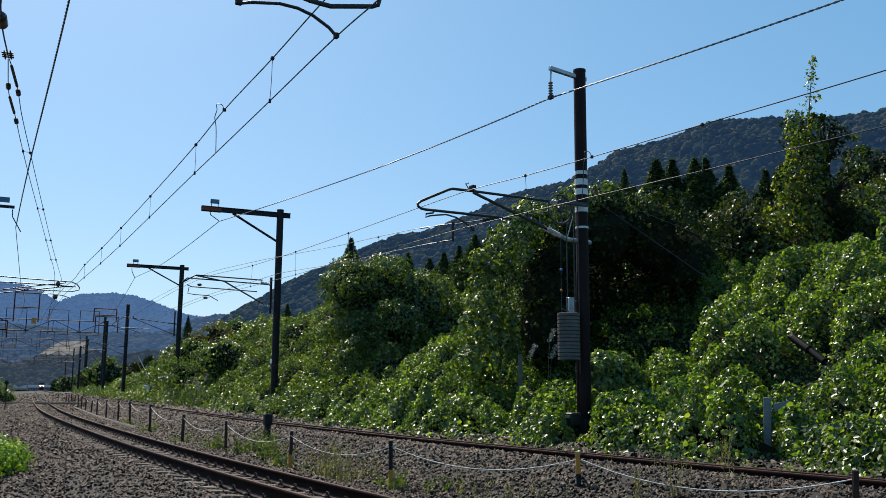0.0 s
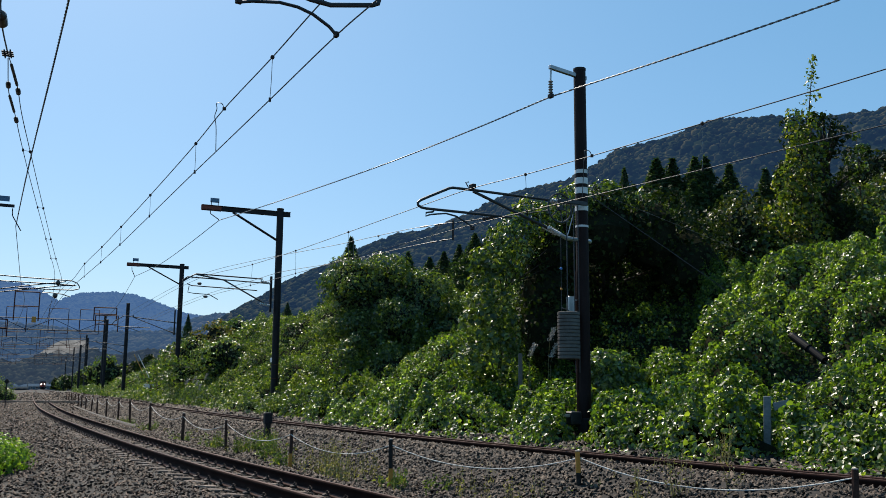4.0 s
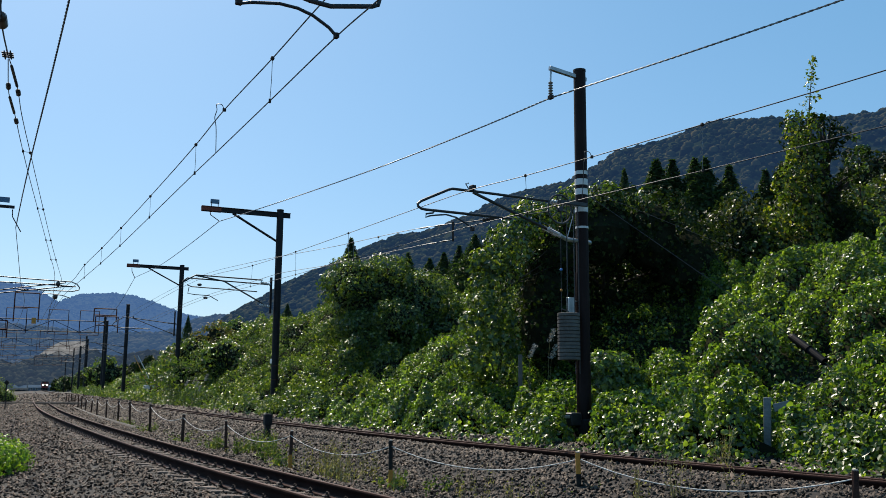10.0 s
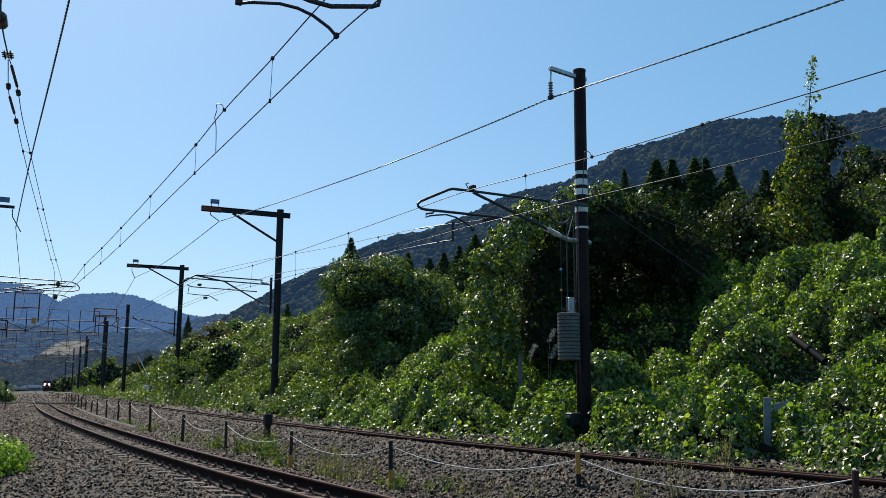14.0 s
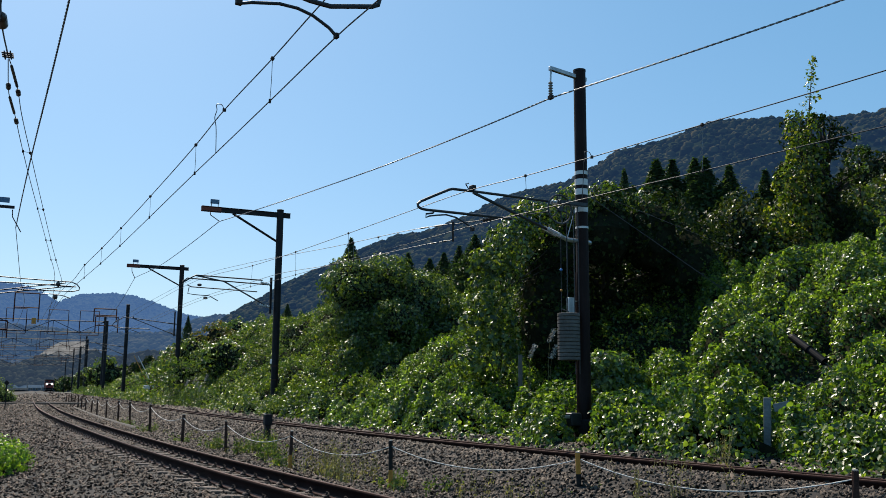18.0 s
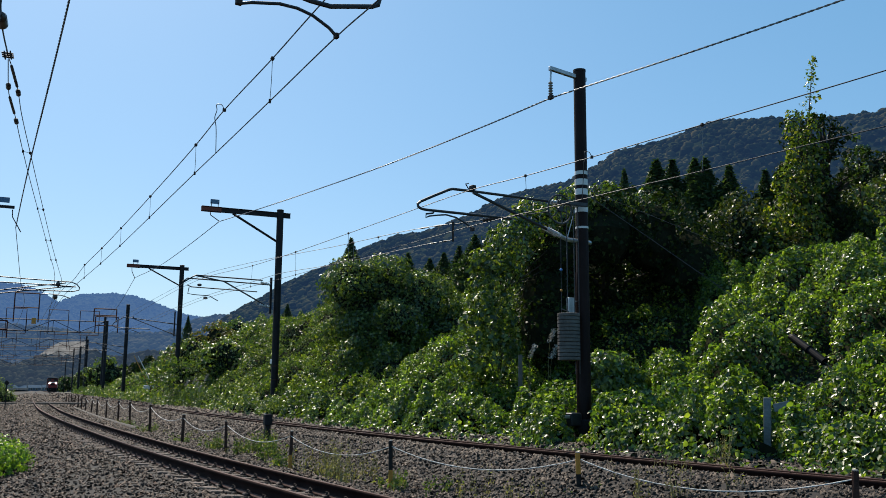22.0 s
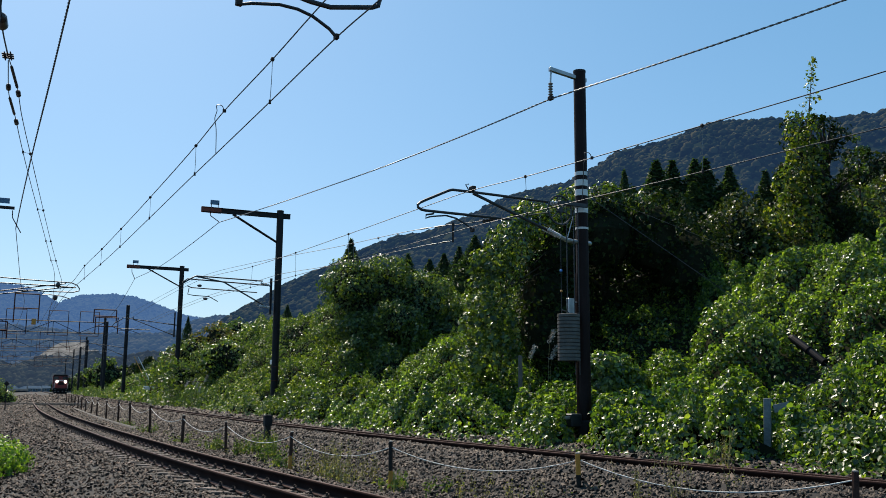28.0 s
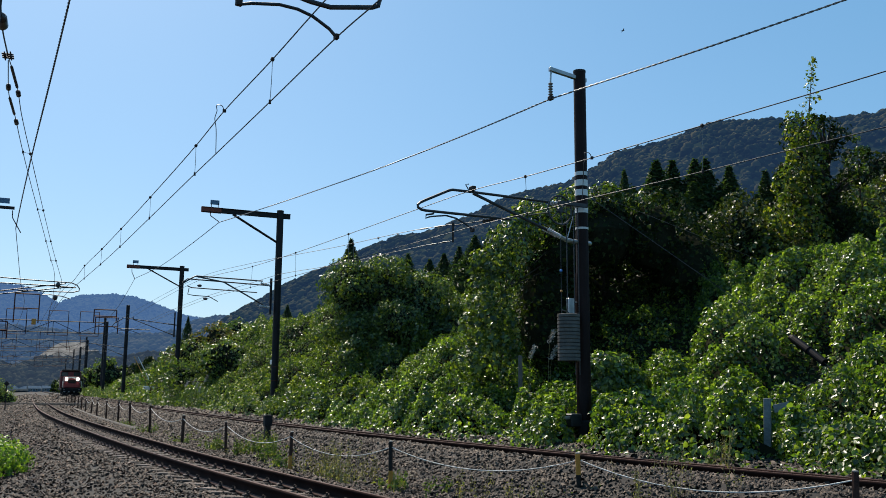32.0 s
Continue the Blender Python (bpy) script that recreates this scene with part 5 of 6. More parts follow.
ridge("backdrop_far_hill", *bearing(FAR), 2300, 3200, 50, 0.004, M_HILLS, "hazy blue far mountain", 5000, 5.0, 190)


# ---------------- cedars on the upper bank ----------------
def cedar_mesh(h, r, count, seed):
    k = np.random.default_rng(seed)
    u = k.random(count) ** 0.75
    a = k.random(count) * 2 * np.pi
    prof = r * (1 - u) ** 1.0 * (1.15 + 0.12 * np.sin(u * 34 + a * 2) * (1 - u)) + 0.04
    rad = prof * (0.4 + 0.75 * k.random(count))
    p = np.stack([np.cos(a) * rad, np.sin(a) * rad, h * (0.06 + 0.93 * u)], 1)
    out = np.stack([np.cos(a), np.sin(a), np.full(count, 0.5)], 1)
    return leaf_mesh("crown", p, out, np.full(count, 0.52) * (0.35 + 0.8 * (1 - u)), M_CEDAR, 0.2, 0.5, 0.5)


CEDARS = [cedar_mesh(13.0, 2.6, 4200, 3), cedar_mesh(13.0, 2.2, 3800, 5), cedar_mesh(13.0, 3.0, 4600, 9)]


def cedar(x, y, top, i, scale=1.0):
    z = float(ground_z(x, y)[0])
    h = max(top - z, 4.0)
    t = thing("cedar_tree", pose(x, y, z), "dark conical cedar standing on the upper bank", "tree", "cedars on the bank")
    k = h / 13.0
    b = Build()
    b.tube([(0, 0, -0.5), (0, 0, h * 0.5), (0, 0, h * 0.97)], [0.22 * k, 0.14 * k, 0.02], 8)
    part("trunk", b, M_BARK, t)
    c = part("crown", CEDARS[i % 3], None, t)
    c.matrix_basis = Matrix.Diagonal((k * scale * 1.85, k * scale * 1.85, k, 1)) @ pose(0, 0, 0, 0, 0, i * 70)


for i, (x, y, z, k) in enumerate([(14.5, 60, 17.0, 1), (15.7, 60.5, 17.1, 1), (17.1, 60, 17.1, 0.9), (18.0, 60.6, 17.3, 0.9), (19.45, 60, 16.6, 1), (20.5, 58, 14.2, 1.1), (12.3, 60, 16.3, 0.55), (13.3, 62, 15.6, 0.9), (16.4, 58, 15.0, 1.1), (18.6, 58, 14.8, 1.1), (21.9, 60, 16.3, 0.9), (23.1, 60, 16.9, 0.9), (24.4, 60, 16.3, 1), (26.0, 60, 16.0, 1), (27.6, 60, 16.4, 1), (29.8, 60, 16.0, 1.1), (20.8, 56, 13.0, 1.2), (22.4, 56, 13.4, 1.2),
                                  (-6.7, 65, 12.2, 0.8), (-2.8, 72, 12.2, 1), (-1.1, 75, 12.2, 1), (0.1, 75, 12.7, 1), (1.3, 72, 12.8, 1), (2.5, 70, 13.4, 1), (3.8, 70, 13.8, 1.1), (5.4, 69, 13.5, 1.2), (-14.6, 85, 9.2, 0.75), (-28.1, 100, 9.2, 0.6), (12.0, 68, 13.8, 1.3), (10.2, 66, 12.6, 1.2), (8.4, 67, 12.8, 1.2), (6.8, 68, 13.2, 1.1), (14.2, 56, 13.2, 1.2), (17.4, 56, 13.2, 1.2), (32.0, 60, 17.0, 1.4)]):
    cedar(x, y, z, i, k)

for foot, lumps, count, size, mat, label in (
        ((21.4, 45, 6.0), [(21.2, 45, 13.0, 0.7), (21.5, 45.2, 11.5, 1.2), (22.2, 45, 11.8, 1.5), (20.8, 44.6, 9.2, 1.6), (22.5, 45.2, 8.4, 1.8)], 9000, 0.22, M_SHADED_LEAF, "slender broadleaf tree at the top of the bank"),
        ((19.6, 40, 6.0), [(19.9, 40, 9.2, 1.3), (20.6, 40.4, 8.0, 1.5), (19.0, 39.6, 7.6, 1.3), (21.5, 41, 7.5, 1.6)], 17600, 0.15, M_LEAF_YEL, "yellow-green bushy tree on the bank"),
        ((11.4, 34.4, 4.2), [(11.2, 34, 7.2, 1.0), (12.2, 34.2, 6.6, 1.1), (10.6, 34, 6.2, 1.0), (12.8, 33.5, 5.8, 1.1)], 8000, 0.15, M_OLIVE, "olive leafy shrub among the creepers"),
        ((-18.7, 75, 3.0), [(-18.7, 75, 5.2, 1.2), (-19.8, 75, 4.6, 1.1), (-17.6, 74.6, 4.6, 1.2), (-18.4, 74, 3.8, 1.3)], 11000, 0.17, M_AUTUMN, "brownish autumn tree on the far bank"),
        ((-18.4, 82, 3.0), [(-18.4, 82, 6.4, 1.0), (-19.5, 82, 5.5, 1.3), (-17.2, 81.6, 5.4, 1.2), (-18.4, 81, 4.5, 1.5)], 11000, 0.19, M_LEAF2, "leafy tree on the far bank"),
        ((-19.6, 72, 2.0), [(-19.6, 72, 4.0, 1.1), (-20.6, 72.4, 3.4, 1.1), (-18.8, 71.6, 3.6, 1.0)], 8800, 0.16, M_LEAF2, "leafy shrub on the far bank"),
        ((-13.4, 66, 3.0), [(-13.4, 66, 4.5, 1.3), (-14.8, 66, 4.0, 1.2), (-12.2, 65.6, 4.1, 1.2), (-15.8, 66.5, 3.6, 1.0)], 11000, 0.15, M_LEAF2, "leafy shrub on the far bank"),
        ((-15.0, 62, 2.0), [(-15.0, 62, 3.4, 1.1), (-16.2, 62.4, 3.0, 1.0), (-14.0, 61.6, 3.2, 1.0)], 8800, 0.15, M_LEAF2, "leafy shrub on the far bank"),
        ((12.6, 37, 5.0), [(12.4, 37, 8.0, 1.3), (13.6, 37.4, 7.4, 1.3), (11.4, 36.8, 7.0, 1.2), (12.4, 36.2, 6.2, 1.3)], 9000, 0.15, M_OLIVE, "olive green leafy tree below the cedars"),
        ((16.6, 39, 5.5), [(16.4, 39, 8.6, 1.5), (17.8, 39.4, 8.2, 1.4), (15.6, 38.6, 7.2, 1.3)], 9000, 0.19, M_SHADED_LEAF, "dark leafy tree below the cedars"),
        ((10.0, 36, 4.4), [(10.0, 36, 7.0, 1.2), (11.0, 36.4, 6.2, 1.2), (9.0, 35.6, 6.0, 1.1)], 8000, 0.18, M_SHADED_LEAF, "dark leafy tree below the cedars"),
        ((21.8, 41, 5.8), [(21.6, 41, 9.4, 1.4), (22.8, 41, 8.6, 1.4), (20.8, 40.6, 8.0, 1.4), (22.0, 40.4, 7.0, 1.5)], 9000, 0.2, M_SHADED_LEAF, "dark leafy tree at the top of the bank"),
        ((18.4, 36.5, 5.4), [(18.0, 36.2, 8.3, 1.4), (19.4, 36.6, 7.4, 1.4), (17.2, 35.6, 7.0, 1.2)], 8000, 0.15, M_OLIVE, "olive leafy shrub beside the tall tree")):
    if "far bank" in label:
        low = min(q[2] for q in lumps)
        lumps = lumps + [(foot[0] + random.uniform(-3.4, 3.4), foot[1] - random.uniform(0, 3.0), low - random.uniform(0.0, 1.6), random.uniform(0.45, 0.95)) for _ in range(12)]
    tree("broadleaf_tree", foot, lumps, count, size, mat, label, trunk=0.1)


for k in range(20):
    yy = 96 + 14.5 * k + random.uniform(-4, 4)
    sd = random.uniform(5.0, 9.5)
    q = LINE_2.at(LINE_2.by_y(yy), sd)
    hh = random.uniform(3.0, 5.5) if k > 2 else 2.6
    zz = float(ground_z(q.x, q.y)[0])
    tree("broadleaf_tree", (q.x, q.y, zz), [(q.x, q.y, zz + hh * 0.75, hh * 0.3), (q.x + hh * 0.3, q.y, zz + hh * 0.5, hh * 0.32), (q.x - hh * 0.3, q.y + 0.5, zz + hh * 0.48, hh * 0.33), (q.x, q.y - 0.6, zz + hh * 0.35, hh * 0.35)], 2200, 0.3 + 0.009 * k,
         M_SHADED_LEAF if k % 3 else M_LEAF2, "distant leafy tree on the bank by the station", trunk=0.12)
for x, y, hh in ((-184, 440, 6), (-180, 455, 7), (-172, 445, 6), (-238, 470, 3.5), (-246, 480, 4), (-250, 500, 5)):
    tree("broadleaf_tree", (x, y, -1.5), [(x, y, hh * 0.6 - 1.5, hh * 0.35), (x + hh * 0.35, y, hh * 0.4 - 1.5, hh * 0.35), (x - hh * 0.35, y, hh * 0.42 - 1.5, hh * 0.34)], 700, 0.9, M_SHADED_LEAF, "distant dark tree beside the station", trunk=0.15)


# ---------------- gantries by the station ----------------
def gantry(s_y, left, right, z, depth, label):
    c = LINE_2.at(LINE_2.by_y(s_y))
    a = math.degrees(LINE_2.heading(LINE_2.by_y(s_y)))
    t = thing("wire_gantry", pose(c.x, c.y, -0.6, 0, 0, a - 90), label, "gantry", "wire gantries")
    for zz in (z, z - depth):
        tube_part("chord", t, [(left, 0, zz), (right, 0, zz)], 0.07, M_POLE_FAR, seg=5)
    n = int((right - left) / 3.4)
    for k in range(n):
        x0 = left + (right - left) * k / n
        x1 = left + (right - left) * (k + 1) / n
        tube_part("lattice_bar", t, [(x0, 0, z - depth if k % 2 else z), (x1, 0, z if k % 2 else z - depth)], 0.04, M_POLE_FAR, seg=4)
        tube_part("lattice_bar", t, [(x0, 0, z - depth), (x0, 0, z)], 0.04, M_POLE_FAR, seg=4)
    for x in (left, right):
        tube_part("leg", t, [(x, 0, 0), (x, 0, z + 0.8)], 0.17, M_POLE_FAR, seg=8)
    for x in (left * 0.78, left * 0.55, left * 0.33, left * 0.1, right * 0.45):
        b = Build()
        for p, q in (((x - 1.3, 0, z - depth - 0.4), (x - 1.3, 0, z + 1.5)), ((x + 1.3, 0, z - depth - 0.4), (x + 1.3, 0, z + 1.5)), ((x - 1.3, 0, z + 1.5), (x + 1.3, 0, z + 1.5)), ((x - 1.3, 0, z - depth - 0.4), (x + 1.3, 0, z - depth - 0.4))):
            b.tube([p, q], 0.05, 5)
        part("wire_frame", b, M_FRAME, t, "dark brown wire frame")
    return t


g1 = gantry(131, -24.0, 3.9, 11.3, 1.6, "dark lattice gantry spanning the station tracks")
b = Build()
b.box((-5.65, -0.15, 11.1), (0.58, 0.12, 0.85))
part("marker_board", b, M_YELLOW, g1, "orange marker board")
for x0, x1, z0, z1 in ((-8.3, -5.1, 10.9, 15.0), (2.3, 5.4, 11.3, 13.2), (-11.5, -9.0, 8.6, 11.0)):
    b = Build()
    for p, q in (((x0, z0), (x0, z1)), ((x1, z0), (x1, z1)), ((x0, z1), (x1, z1)), ((x0, z0 + (z1 - z0) * 0.5), (x1, z0 + (z1 - z0) * 0.5))):
        b.tube([(p[0], -0.1, p[1]), (q[0], -0.1, q[1])], 0.09, 5)
    part("portal_frame", b, M_FRAME, g1, "rust-brown steel portal frame")
gantry(185, -30.0, 4.5, 11.4, 1.5, "dark lattice gantry farther along the station tracks")
gantry(240, -34.0, 4.5, 11.2, 1.5, "dark lattice gantry farther along the station tracks")
gantry(310, -36.0, 5.0, 10.8, 1.5, "dark lattice gantry at the far station end")


# ---------------- rope fence between the tracks ----------------
POSTS = [(4.35, 9.8), (1.95, 13.05), (-0.86, 15.83), (-3.15, 19.25), (-5.5, 23.58), (-7.83, 27.85), (-11.11, 35.05), (-14.09, 41.56), (-15.96, 45.36), (-18.4, 50.4), (-20.99, 55.92), (-23.0, 60.3), (-25.38, 65.44), (-27.6, 70.3), (-29.8, 75.2), (-32.3, 80.7), (-35.0, 86.6), (-37.3, 91.7),
         (-40.0, 97.7)]
tops = []
for i, (x, y) in enumerate(POSTS):
    z = float(LINE_1.h[int(LINE_1.by_y(y - 1.5) * 2)]) - (0.48 if i < 6 else 0.3)
    h = 0.9 + 0.05 * random.uniform(-1, 1)
    t = thing("fence_post", pose(x, y, z, random.uniform(-2, 2), random.uniform(-2, 2), random.uniform(0, 90)), "slim amber and black banded fence post" if i < 5 else "slim rusty fence post between the tracks", "fence post", "rope fence posts")
    z0 = -0.1
    for k in range(3 if i == 1 else 4):
        b = Build()
        r = 0.036 if i < 5 else 0.045
        z1 = -0.1 + (h + 0.1) * ((0.47, 0.70, 1.0, 1.0) if i == 1 else (0.2, 0.5, 0.95, 1.0))[k]
        b.tube([(0, 0, z0), (0, 0, z1)], [r, r], 10)
        part("band", b, ((M_YELLOW, M_BLACK) if i == 1 else (M_BLACK, M_YELLOW) if i == 2 else (M_RUSTPOST, M_RUSTPOST) if i > 3 else (M_RUSTPOST, M_YELLOW))[k % 2 if k < 3 else (1 if i == 1 else 0)], t)
        z0 = z1
    b = Build()
    b.ball((0, 0, h), r * 1.05, 8, 5, (1, 1, 0.5))
    part("cap", b, M_CONC, t)
    tops.append(Vector((x, y, z + h - 0.09)))
for a, c in zip(tops[:12], tops[1:13]):
    b = Build()
    L = (c - a).length
    pts = []
    for k in range(25):
        u = k / 24
        p = a.lerp(c, u)
        p.z -= 0.26 * 4 * u * (1 - u)
        pts.append(p)
    b.tube(pts, [0.006 + 0.003 * (k % 2) for k in range(25)], 6)
    single("fence_rope", b, M_ROPE, "white rope sagging between two fence posts", "rope", "fence ropes")


# ---------------- small things beside the tracks ----------------
def weeds(name, spots, mat, leaf, label, stems):
    """Upright stems with small leaves; spots: x, y, z, height, spread, stems."""
    p, u, sz = [], [], []
    b = Build()
    for x, y, z, h, sp, n in spots:
        for _ in range(n):
            a, r = random.uniform(0, 6.28), sp * random.random() ** 0.5
            q = Vector((x + math.cos(a) * r, y + math.sin(a) * r, z))
            hh = h * random.uniform(0.45, 1.1)
            lean = Vector((random.uniform(-0.2, 0.2), random.uniform(-0.2, 0.2), 1)) * hh
            b.tube([q, q + lean * 0.5, q + lean], [0.006, 0.005, 0.002], 3)
            for k in range(int(9 + hh * 26)):
                t = random.random() ** 0.8
                p.append(q + lean * t + Vector((random.gauss(0, 0.03), random.gauss(0, 0.03), 0)))
                u.append((random.gauss(0, 0.7), random.gauss(0, 0.7), 0.8))
                sz.append(leaf * (1.25 - 0.8 * t))
    t = leaf_mesh(name, np.array([tuple(q) for q in p]), np.array(u), np.array(sz), mat, 0.22, 0.4, 0.4)
    ob = new(name, t)
    tagged(ob, label, "weeds", kind="stuff")
    single("weed_stems", b, stems, "thin upright stems of the weeds", "weeds", kind="stuff")


def ground_at(line, s, off, drop):
    p = line.at(s, off, drop)
    return p.x, p.y, p.z


spots, dry = [], []
for k in range(70):
    s = S1 + 4 + 36 * random.random()
    x, y, z = ground_at(LINE_1, s, random.uniform(2.3, 3.7), -0.5)
    (spots if random.random() < 0.6 else dry).append((x, y, z, random.uniform(0.12, 0.4), 0.25, 7))
for x, y, h, n in ((-4.55, 23.3, 0.65, 34), (-4.1, 22.0, 0.6, 26), (-5.1, 23.5, 0.55, 18), (-3.4, 19.7, 0.55, 14), (-0.75, 15.9, 0.35, 22), (0.05, 14.9, 0.35, 18), (-11.1, 35.3, 0.4, 14), (-8.0, 28.2, 0.35, 14), (-6.2, 25.4, 0.5, 18), (2.1, 13.0, 0.5, 14)):
    spots.append((x, y, -0.45, h, 0.32, n))
for x, y, h, n in ((-2.4, 18.0, 0.75, 22), (-1.8, 17.2, 0.8, 22), (-1.5, 16.7, 0.6, 16), (2.75, 13.1, 0.75, 9), (3.4, 13.0, 0.85, 10), (0.5, 14.3, 0.6, 12)):
    dry.append((x, y, -0.45, h, 0.4, n))
dry += [(2.46, 11.5, -0.45, 0.85, 0.1, 9), (2.92, 11.5, -0.45, 0.9, 0.1, 9), (3.62, 11.3, -0.45, 0.95, 0.12, 8), (3.2, 12.2, -0.45, 0.5, 0.3, 10), (1.2, 13.2, -0.45, 0.55, 0.3, 12)]
dry.append((4.55, 15.2, -0.1, 0.75, 0.22, 16))
weeds("green_weeds", spots, M_GRASS, 0.085, "green leafy weeds growing along the rope fence", M_GRASS)
weeds("dry_weeds", dry, M_DRY, 0.05, "thin dry brownish weeds along the rope fence", M_DRY)


def bush(foot, lumps, count, size, mat, label):
    return tree("bush", foot, lumps, count, size, mat, label, "bush", trunk=0.04)


bush((-8.9, 18.4, -0.65), [(-8.6, 18.2, -0.3, 0.45), (-9.2, 19.0, -0.2, 0.5), (-9.0, 17.6, -0.25, 0.5), (-9.6, 18.2, -0.1, 0.6), (-9.4, 20.2, -0.35, 0.4)], 17000, 0.06, M_BRIGHT, "bright green low bush beside the ballast")
for x, y, h in ((-22.5, 42, 0.9), (-27.0, 52, 1.3), (-44.0, 90, 2.2), (-47.0, 95, 2.6), (-54.0, 108, 3.6), (-51.5, 99, 3.0)):
    bush((x, y, -0.8), [(x, y, h * 0.35 - 0.6, h * 0.5), (x + h * 0.5, y + 0.4, h * 0.2 - 0.6, h * 0.4), (x - h * 0.5, y - 0.2, h * 0.3 - 0.6, h * 0.45), (x, y + 0.3, h * 0.8 - 0.6, h * 0.3)], 4500, 0.13, M_LEAF2, "leafy green roadside bush beside the line")
bush((4.3, 22.9, 0.6), [(4.0, 22.7, 1.85, 0.4), (4.45, 22.9, 1.75, 0.42), (4.2, 22.7, 1.4, 0.5), (4.8, 23.0, 1.4, 0.42)], 5200, 0.11, M_LEAF, "sunlit leafy shrub behind the tall pole")

t = thing("marker_post", pose(5.71, 16.2, -0.05, 0, 2, -24), "weathered white marker post with a short side board", "marker post")
box_part("post", t, (0, 0, 0.42), (0.125, 0.1, 1.6), M_SIGNW)
box_part("side_board", t, (0.24, 0.02, 1.08), (0.28, 0.04, 0.14), M_SIGNW, "faded grey side board", pose(0, 0, 0, 0, -16, 0))
t = thing("cable_marker", pose(2.19, 25.5, 0.5), "slim grey concrete marker standing in the creepers", "marker post")
box_part("post", t, (0, 0, 0.8), (0.11, 0.11, 1.9), M_WEIGHT)
t = thing("track_telephone_post", pose(-4.61, 24.39, -0.28, 0, 0, 30), "dark grey-green equipment post beside the fence", "equipment post")
box_part("post", t, (0, 0, 0.35), (0.14, 0.14, 0.9), M_POLE_FAR)
box_part("box", t, (0, 0, 0.72), (0.2, 0.18, 0.3), M_POLE_FAR, "dark metal box")

t = thing("crossing_boards", pose(0, 0, 0), "weathered timber boards of a foot crossing over the track", "foot crossing")
sc = LINE_1.by_y(74.0)
for k in range(6):
    b = Build()
    p = LINE_1.at(sc + k * 0.3, 0, -0.03)
    a = math.degrees(LINE_1.heading(sc)) - 90
    b.box((0, 0, 0), (7.5 if k in (0, 5) else 6.6, 0.27, 0.12), ch=0.01)
    q = part("board", b, M_WOOD, t)
    q.matrix_basis = pose(p.x, p.y, p.z, 0, 0, a)
single("path_edging", sweep(LINE_1, LINE_1.by_y(36), LINE_1.by_y(73), 1.5, ((2.3, -0.5), (2.33, -0.31), (2.46, -0.31), (2.49, -0.5)), M_WEIGHT, "path_edging"), None, "pale concrete edging beside the track", "edging", kind="structure")
single("cable_trough", sweep(LINE_1, LINE_1.by_y(50), LINE_1.by_y(110), 2.0, ((-4.4, -0.6), (-4.35, -0.4), (-3.95, -0.4), (-3.9, -0.6)), M_CONC, "cable_trough"), None, "pale concrete cable trough beside the track", "cable trough", kind="structure")

t = thing("crossing_barrier", pose(-26.3, 82.0, float(ground_z(-26.3, 82.0)[0]) + 1.0), "white slanted barrier poles with a pale box on the bank", "barrier")
for dx in (0.0, 0.35):
    tube_part("pole", t, [(0.1 + dx, 0, 0.7), (-1.45 + dx, 0, 3.5)], [0.045, 0.03], M_WHITE if dx else M_YELLOW, seg=8)
box_part("machine_box", t, (-0.1, 0, 0.7), (0.6, 0.4, 0.4), M_GALV)
tube_part("post", t, [(0.2, 0, -1.2), (0.2, 0, 0.8)], 0.08, M_RUSTPOST)
t = thing("track_sign", pose(-29.5, 62.0, -0.7), "dark diamond-shaped track sign on a post", "sign")
tube_part("post", t, [(0, 0, 0), (0, 0, 2.1)], 0.035, M_POLE_FAR)
b = Build()
b.box((0, 0, 2.2), (0.27, 0.04, 0.27), pose(0, 0, 0, 0, 45, 0))
part("board", b, M_BLACK, t)


def plume(x, y, z, h):
    t = thing("pampas_grass", pose(x, y, z), "pale feathery pampas plume standing among the creepers", "grass plume", "pampas plumes")
    b = Build()
    b.tube([(0, 0, 0), (0.03, 0, h * 0.6), (0.08, 0, h)], [0.008, 0.006, 0.003], 5)
    part("stalk", b, M_DRY, t)
    n = 220
    k = rng.random(n)
    p = np.stack([0.05 + 0.14 * k + rng.normal(size=n) * 0.03, rng.normal(size=n) * 0.03, h - 0.22 + 0.34 * k], 1)
    part("plume", leaf_mesh("plume", p, rng.normal(size=(n, 3)), 0.05, M_PLUME, 0.16, 0.5, 0.2), None, t)


for x, y, z, h in ((2.84, 24.5, 1.2, 1.6), (2.9, 24.6, 1.2, 1.15), (2.27, 24.0, 1.0, 1.35), (-14.05, 52, 0.0, 1.5), (-14.3, 52.3, 0.0, 1.7), (-13.8, 51.7, 0.0, 1.3), (-14.9, 53, 0.2, 1.4), (-13.4, 51.4, 0.3, 1.6)):
    plume(x, y, z, h)


